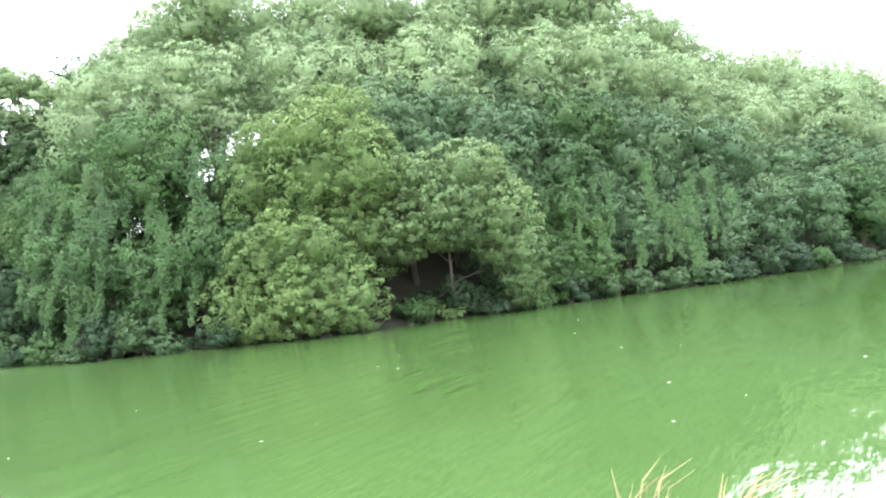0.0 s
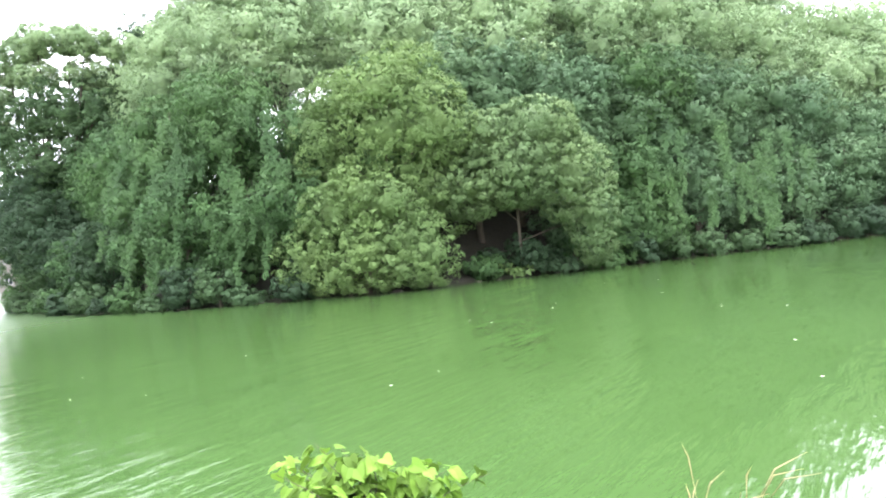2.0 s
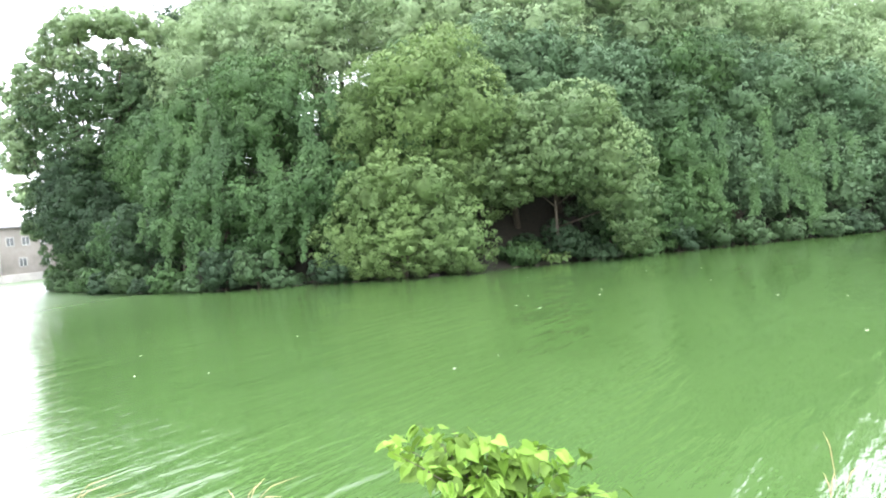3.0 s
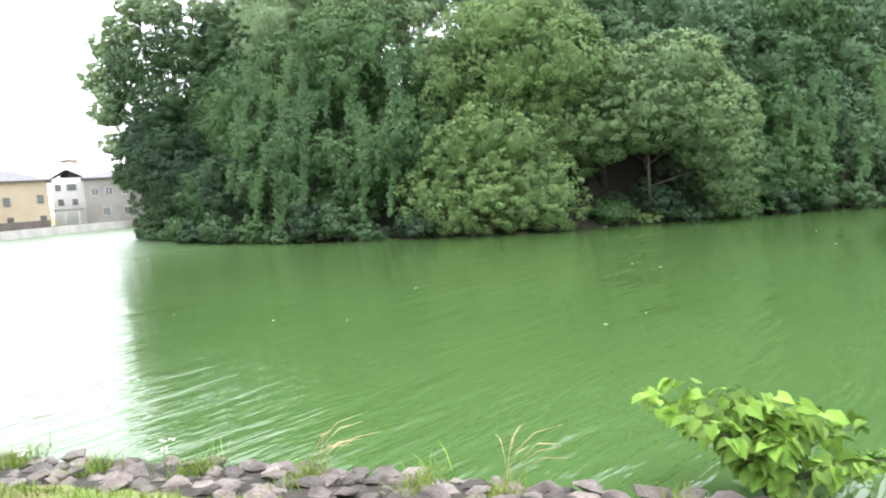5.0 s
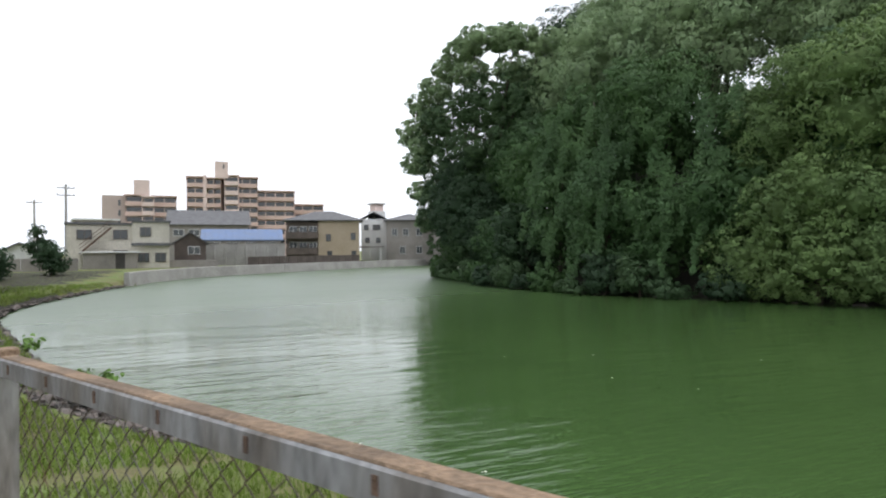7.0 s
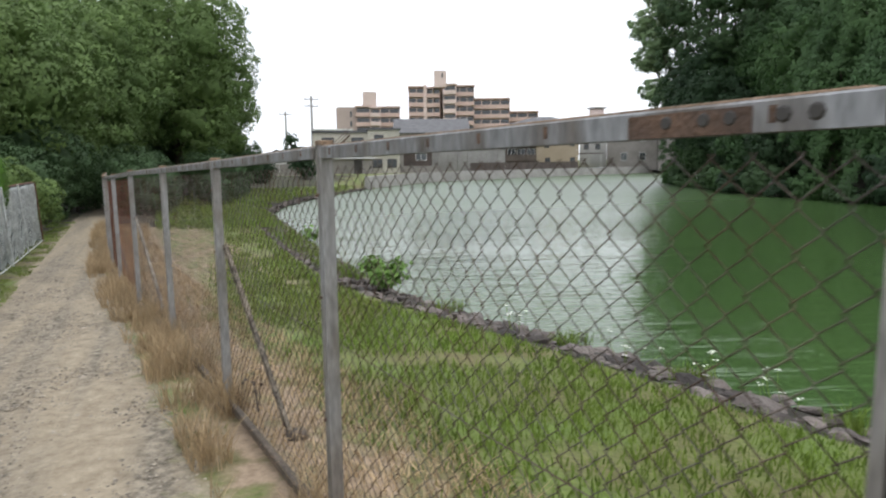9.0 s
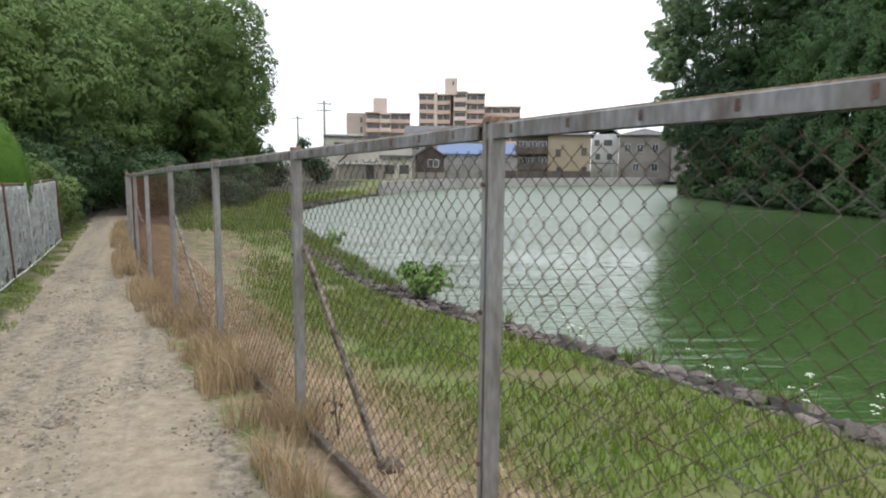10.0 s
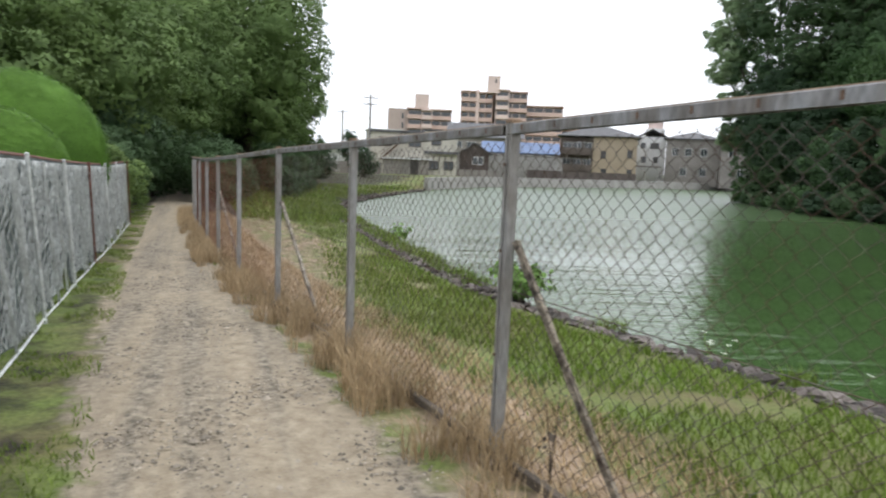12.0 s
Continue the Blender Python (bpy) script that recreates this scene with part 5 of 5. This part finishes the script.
# ---- stones, grass and plants of the bank ----
def bank_stones():
    rng = np.random.default_rng(11)
    shapes = []
    for k in range(10):
        bm = bmesh.new()
        for p in unit(rng.normal(size=(15, 3))) * rng.uniform(0.8, 1.05, (15, 1)):
            bm.verts.new((p[0] * 0.56, p[1] * 0.44, p[2] * 0.26))
        bmesh.ops.convex_hull(bm, input=bm.verts[:])
        for v in [v for v in bm.verts if not v.link_faces]:
            bm.verts.remove(v)
        m = bpy.data.meshes.new("stone")
        bm.to_mesh(m)
        bm.free()
        m.materials.append(STONE)
        shapes.append(m)
    bank = thing("stone_bank", "rough grey-brown rubble stone edging along the water", "stone bank", pose(0, 0, 0), kind="structure")
    far = Geo()
    count = 0
    for row, (back, low, size) in enumerate([(0.1, -0.80, 0.36), (0.04, -0.60, 0.33), (-0.14, -0.555, 0.32), (-0.33, -0.51, 0.31), (-0.52, -0.465, 0.31), (-0.71, -0.425, 0.30), (-0.9, -0.385, 0.30)]):
        x = -62.0 if row < 3 else -40.0
        while x < 1.5:
            s = size * 0.68 * rng.uniform(0.6, 1.6)
            y = along(BANK, x) + back + rng.uniform(-0.06, 0.06)
            m = Matrix.Translation((x + s / 2, y, low + rng.uniform(-0.03, 0.04))) @ Euler((rng.uniform(-0.3, 0.3), rng.uniform(-0.3, 0.3), rng.uniform(-0.5, 0.5))).to_matrix().to_4x4() @ Matrix.Diagonal((s * 1.12, s * rng.uniform(0.85, 1.15), s * rng.uniform(0.75, 1.1), 1))
            shape = shapes[rng.integers(10)]
            if -22 < x < -3.5 and row > 0 and count < 300:
                o = new("stone", shape)
                o.parent = bank
                o.matrix_basis = m
                count += 1
            else:
                far.add([m @ v.co for v in shape.vertices], [tuple(p.vertices) for p in shape.polygons])
            x += s * 0.88
    tagged(part("loose_stones", far, STONE, bank), kind="stuff")
    edge = Geo()
    x = -56.0
    while x < 38:
        s = rng.uniform(0.25, 0.6)
        m = Matrix.Translation((x, along(SHORE, x) - 0.1 + rng.uniform(-0.1, 0.1), WATER + rng.uniform(-0.06, 0.03))) @ Matrix.Rotation(rng.uniform(0, 6), 4, "Z") @ Matrix.Diagonal((s * 1.3, s, s * 0.7, 1))
        shape = shapes[rng.integers(10)]
        edge.add([m @ v.co for v in shape.vertices], [tuple(p.vertices) for p in shape.polygons])
        x += s if x < -36 else s * 4
    tagged(part("island_edge_stones", edge, STONE), "grey stones edging the wooded island", "stones", kind="stuff")


bank_stones()


def scatter(rng, n, x0, x1, low, high):
    """Points on the ground between two lines that run along x."""
    x = rng.uniform(x0, x1, n)
    y = low(x) + (high(x) - low(x)) * rng.uniform(0, 1, n)
    return np.stack([x, y, land(x, y)], 1)


def clumped(p, scale, level, seed=0.0):
    return np.array([noise.noise((x * scale, y * scale, seed)) > level for x, y, z in p])


def grasses():
    rng = np.random.default_rng(13)
    bank = lambda x: along(BANK, x)
    p = scatter(rng, 80000, -34, 2.0, lambda x: fence_line(x) + 0.5, lambda x: bank(x) - 1.05)
    off = p[:, 1] - fence_line(p[:, 0])
    keep = (off > 0.75 + rng.normal(size=len(p)) * 0.2 + np.clip((-17.0 - p[:, 0]) * 0.22, 0, 1.8)) & ((p[:, 0] > -24) | (rng.uniform(size=len(p)) < 0.5))
    p = p[keep]
    p = p[clumped(p, 1.1, -0.38) & clumped(p, 3.1, -0.46, 4.0)]
    v, f = blades(rng, p, 0.085, 0.011, 0.6)
    tagged(part("mown_grass", array_mesh("mown_grass", v, f, GRASS), GRASS), "short bright-green grass on the sloping bank", "grass", kind="stuff")
    p = scatter(rng, 9000, -60, -30, lambda x: fence_line(x) + 1.2, lambda x: bank(x) - 0.6)
    v, f = blades(rng, p, 0.2, 0.03, 0.6)
    tagged(part("bank_grass", array_mesh("bank_grass", v, f, GRASS), GRASS), "longer green grass on the far bank", "grass", kind="stuff")
    p = scatter(rng, 26000, -32, -9.5, lambda x: fence_line(x) - 0.4, lambda x: fence_line(x) + 0.12)
    p = p[clumped(p, 2.2, 0.1, 5.0)]
    v, f = blades(rng, p, 0.24, 0.0065, 0.5)
    q = scatter(rng, 16000, -32, -9.0, lambda x: fence_line(x) + 0.0, lambda x: fence_line(x) + 1.0)
    v2, f2 = blades(rng, q, 0.09, 0.008, 1.2)
    v, f = joined([(v, f), (v2, f2)])
    tagged(part("dry_grass", array_mesh("dry_grass", v, f, STRAW), STRAW), "tufts of dry straw-coloured grass along the fence", "grass", kind="stuff")
    p = scatter(rng, 18000, -34, -9, lambda x: along(PATH_EDGE, x, 1) - 0.75, lambda x: along(PATH_EDGE, x, 1) - 0.05)
    p = p[clumped(p, 1.6, -0.03, 9.0)]
    q = scatter(rng, 1600, -32, -10, lambda x: along(PATH_EDGE, x, 2) + 0.12, lambda x: fence_line(x) - 0.1)
    q = q[clumped(q, 1.4, 0.12, 2.0)]
    v, f = blades(rng, np.concatenate([p, q]), 0.045, 0.007, 0.9)
    tagged(part("verge_grass", array_mesh("verge_grass", v, f, GRASS), GRASS), "patchy green grass on the path verge", "grass", kind="stuff")
    tufts = np.concatenate([np.stack([x + rng.normal(size=160) * 0.07, along(BANK, x) - o + rng.normal(size=160) * 0.16, np.full(160, -0.5)], 1) for x, o in
                            [(-15.8, 0.3), (-14.3, 0.4), (-12.9, 0.4), (-11.9, 0.5), (-10.9, 0.4), (-9.85, 0.4), (-8.85, 0.35), (-8.15, 0.5), (-6.9, 0.5), (-6.1, 0.4), (-18, 0.3), (-21, 0.4), (-24, 0.3), (-5.0, 0.4), (-4.0, 0.4)]])
    fringe = scatter(rng, 9000, -60, -20.5, lambda x: bank(x) - 1.0, lambda x: bank(x) - 0.12)
    fringe[:, 2] += 0.1
    tufts = np.concatenate([tufts, fringe[clumped(fringe, 0.9, -0.25, 7.0)]])
    v, f = blades(rng, tufts, 0.17, 0.010, 0.7)
    tagged(part("joint_grass", array_mesh("joint_grass", v, f, GRASS), GRASS), "yellow-green grass growing between bank stones", "grass", kind="stuff")
    # tall feathered grass standing above the water edge
    for cx, top, n in [(-2.5, 1.04, 20), (-1.95, 1.0, 22), (-9.9, 0.45, 10), (-8.2, 0.45, 8), (-3.85, 0.8, 5), (-3.55, 0.84, 5), (-4.75, 0.46, 6)]:
        foot = thing("tall_grass", "tuft of tall feathery yellow-green grass", "grass", pose(cx, along(BANK, cx) - 0.15, -0.5), "tall grasses")
        g = Geo()
        for k in range(n):
            a, h, s = rng.uniform(0, math.tau), top * rng.uniform(0.6, 1.05), rng.uniform(0.1, 0.35)
            dx, dy = math.cos(a) * s * 0.8 + 0.2, math.sin(a) * s * 0.8
            x0, y0 = rng.normal() * 0.05, rng.normal() * 0.05
            g.tube([(x0, y0, 0), (x0 + dx * 0.25, y0 + dy * 0.25, h * 0.55), (x0 + dx * 0.65, y0 + dy * 0.65, h * 0.88), (x0 + dx * 1.2, y0 + dy * 1.2, h)], [0.0018, 0.0014, 0.0048, 0.001], 3)
        part("stem", g, STRAW, foot)


grasses()


def gravel():
    rng = np.random.default_rng(17)
    p = scatter(rng, 15000, -24, -11, lambda x: along(PATH_EDGE, x, 1) - 0.05, lambda x: along(PATH_EDGE, x, 2) + 0.25)
    base = np.array([(1, 0, 0), (0, 1, 0), (-1, 0, 0), (0, -1, 0), (0, 0, 0.7)])
    s = rng.uniform(0.003, 0.015, (len(p), 1, 1)) * (1 + (rng.uniform(size=(len(p), 1, 1)) > 0.97) * 1.2)
    v = (p[:, None] + base * s * rng.uniform(0.6, 1.2, (len(p), 5, 1))).reshape(-1, 3)
    k = np.arange(len(p))[:, None] * 5
    f = np.concatenate([k + np.array([[a, b, 4]]) for a, b in ((0, 1), (1, 2), (2, 3), (3, 0))])
    pebble = material("pebble", (0.30, 0.26, 0.205), 0.9, vary=0.3, scale=6, fine=60, bump=0.3, piece=0.55)
    tagged(part("gravel", array_mesh("gravel", v, f, pebble), pebble), "loose pale gravel on the dirt path", "gravel", kind="stuff")


gravel()


def broad_leaf(mat):
    """A pointed heart-shaped leaf about 1 long, folded along its rib."""
    rim = [(0, 0, 0), (-0.12, 0.34, 0.06), (0.12, 0.44, 0.1), (0.42, 0.40, 0.08), (0.72, 0.2, 0.0), (1.0, 0, -0.14), (0.72, -0.2, 0.0), (0.42, -0.40, 0.08), (0.12, -0.44, 0.1), (-0.12, -0.34, 0.06)]
    rib = [(0.3, 0, 0.0), (0.65, 0, -0.03)]
    g = Geo().add(rim + rib, [(0, 10, 2, 1), (10, 3, 2), (10, 11, 4, 3), (11, 5, 4), (11, 6, 5), (10, 7, 6, 11), (10, 8, 7), (0, 9, 8, 10)])
    return g.mesh("leaf", mat)


def leafy_plant(name, label, x, y, z, stems, spread, height, size, leaves, seed, mat, thick=1.0):
    rng = np.random.default_rng(seed)
    plant = thing(name, label, "plant", pose(x, y, z))
    blade = broad_leaf(mat)
    wood = Geo()
    for s in range(stems):
        u = -1 + 2 * (s + 0.5) / stems
        h = height * (1 - 0.35 * abs(u + 0.35)) * rng.uniform(0.75, 1.05)
        ex, ey = u * spread + rng.normal() * 0.05, rng.normal() * spread * 0.35
        pts = [Vector((ex * 0.3 * t + ex * 0.7 * t * t, ey * t, h * (t ** 0.8))) for t in np.linspace(0, 1, 6)]
        wood.tube(pts, [thick * r for r in (0.011, 0.009, 0.008, 0.006, 0.004, 0.002)], 5)
        for k in range(leaves):
            t = rng.uniform(0.22, 1.02)
            at = pts[min(4, int(t * 5))].lerp(pts[min(5, int(t * 5) + 1)], t * 5 % 1)
            o = new("leaf", blade)
            o.parent = plant
            r = size * rng.uniform(0.6, 1.2)
            a = rng.uniform(0, math.tau)
            reach = Vector((math.cos(a), math.sin(a), 0.2)) * rng.uniform(0.03, 0.12)
            o.matrix_basis = Matrix.Translation(at + reach) @ Euler((rng.normal() * 0.4, rng.uniform(0.1, 1.0), a)).to_matrix().to_4x4() @ Matrix.Scale(r, 4)
    part("stem", wood, BARK, plant, "brown woody stems")
    return plant


leafy_plant("broad_leaved_plant", "bright green broad-leaved plant growing from the stone bank", -6.32, 4.9, -0.68, 18, 1.02, 0.9, 0.135, 36, 31, LEAF_FRESH)
leafy_plant("broad_leaved_plant", "bushy green plant growing from the stone bank", -19.8, 1.85, -0.5, 22, 0.68, 0.58, 0.095, 36, 32, LEAF_BUSH)
leafy_plant("broad_leaved_plant", "small leafy green plant among bank stones", -27.9, 2.35, -0.6, 5, 0.4, 0.5, 0.13, 14, 33, LEAF_BUSH)
leafy_plant("water_edge_plant", "pale green plant at the island water edge", -10.9, 36.4, WATER, 7, 1.4, 0.9, 0.3, 14, 34, LEAF_YELLOW)
leafy_plant("dry_weed", "thin bare-stemmed weed beside a fence post", -13.95, -1.05, 0.0, 3, 0.12, 0.62, 0.03, 3, 35, BARK, 0.35)


def flowers():
    rng = np.random.default_rng(41)
    for cx in (-11.2, -12.6, -13.3, -14.0, -14.9, -16.4):
        foot = thing("white_flower_clump", "clump of small white wildflowers on thin stems", "flowers", pose(cx, along(BANK, cx) - 0.45, -0.5), "wildflowers by the water")
        stems, heads = Geo(), Geo()
        for k in range(7):
            x, y, h = rng.normal() * 0.16, rng.normal() * 0.1, rng.uniform(0.16, 0.36)
            stems.tube([(x * 0.5, y * 0.5, 0), (x * 0.9, y, h * 0.6), (x, y, h)], 0.003, 3)
            for j in range(3):
                a, r = j * 2.1 + k, 0.011
                c = Vector((x + math.cos(a) * 0.02, y + math.sin(a) * 0.02, h + rng.uniform(0, 0.015)))
                heads.add([c + Vector((math.cos(t) * r, math.sin(t) * r, (i % 2) * 0.005)) for i, t in enumerate(np.arange(8) * math.tau / 8)] + [c + Vector((0, 0, 0.006))], [(i, (i + 1) % 8, 8) for i in range(8)])
        part("stem", stems, GRASS, foot)
        tagged(part("petals", heads, PETAL, foot, "white petals"), kind="stuff")


flowers()


def floating_bits():
    rng = np.random.default_rng(43)
    g = Geo()
    for k in range(45):
        x, y, r = rng.uniform(-26, 16), rng.uniform(9, 30), rng.uniform(0.012, 0.032)
        a = rng.uniform(0, 6)
        g.add([(x + math.cos(a + t) * r * (1.6 if i % 2 else 1), y + math.sin(a + t) * r, WATER + 0.006) for i, t in enumerate(np.arange(6) * math.tau / 6)], [(0, 1, 2, 3, 4, 5)])
    tagged(part("floating_leaves", g, PETAL), "scattered pale fallen leaves floating on the pond", "leaves", kind="stuff")


floating_bits()
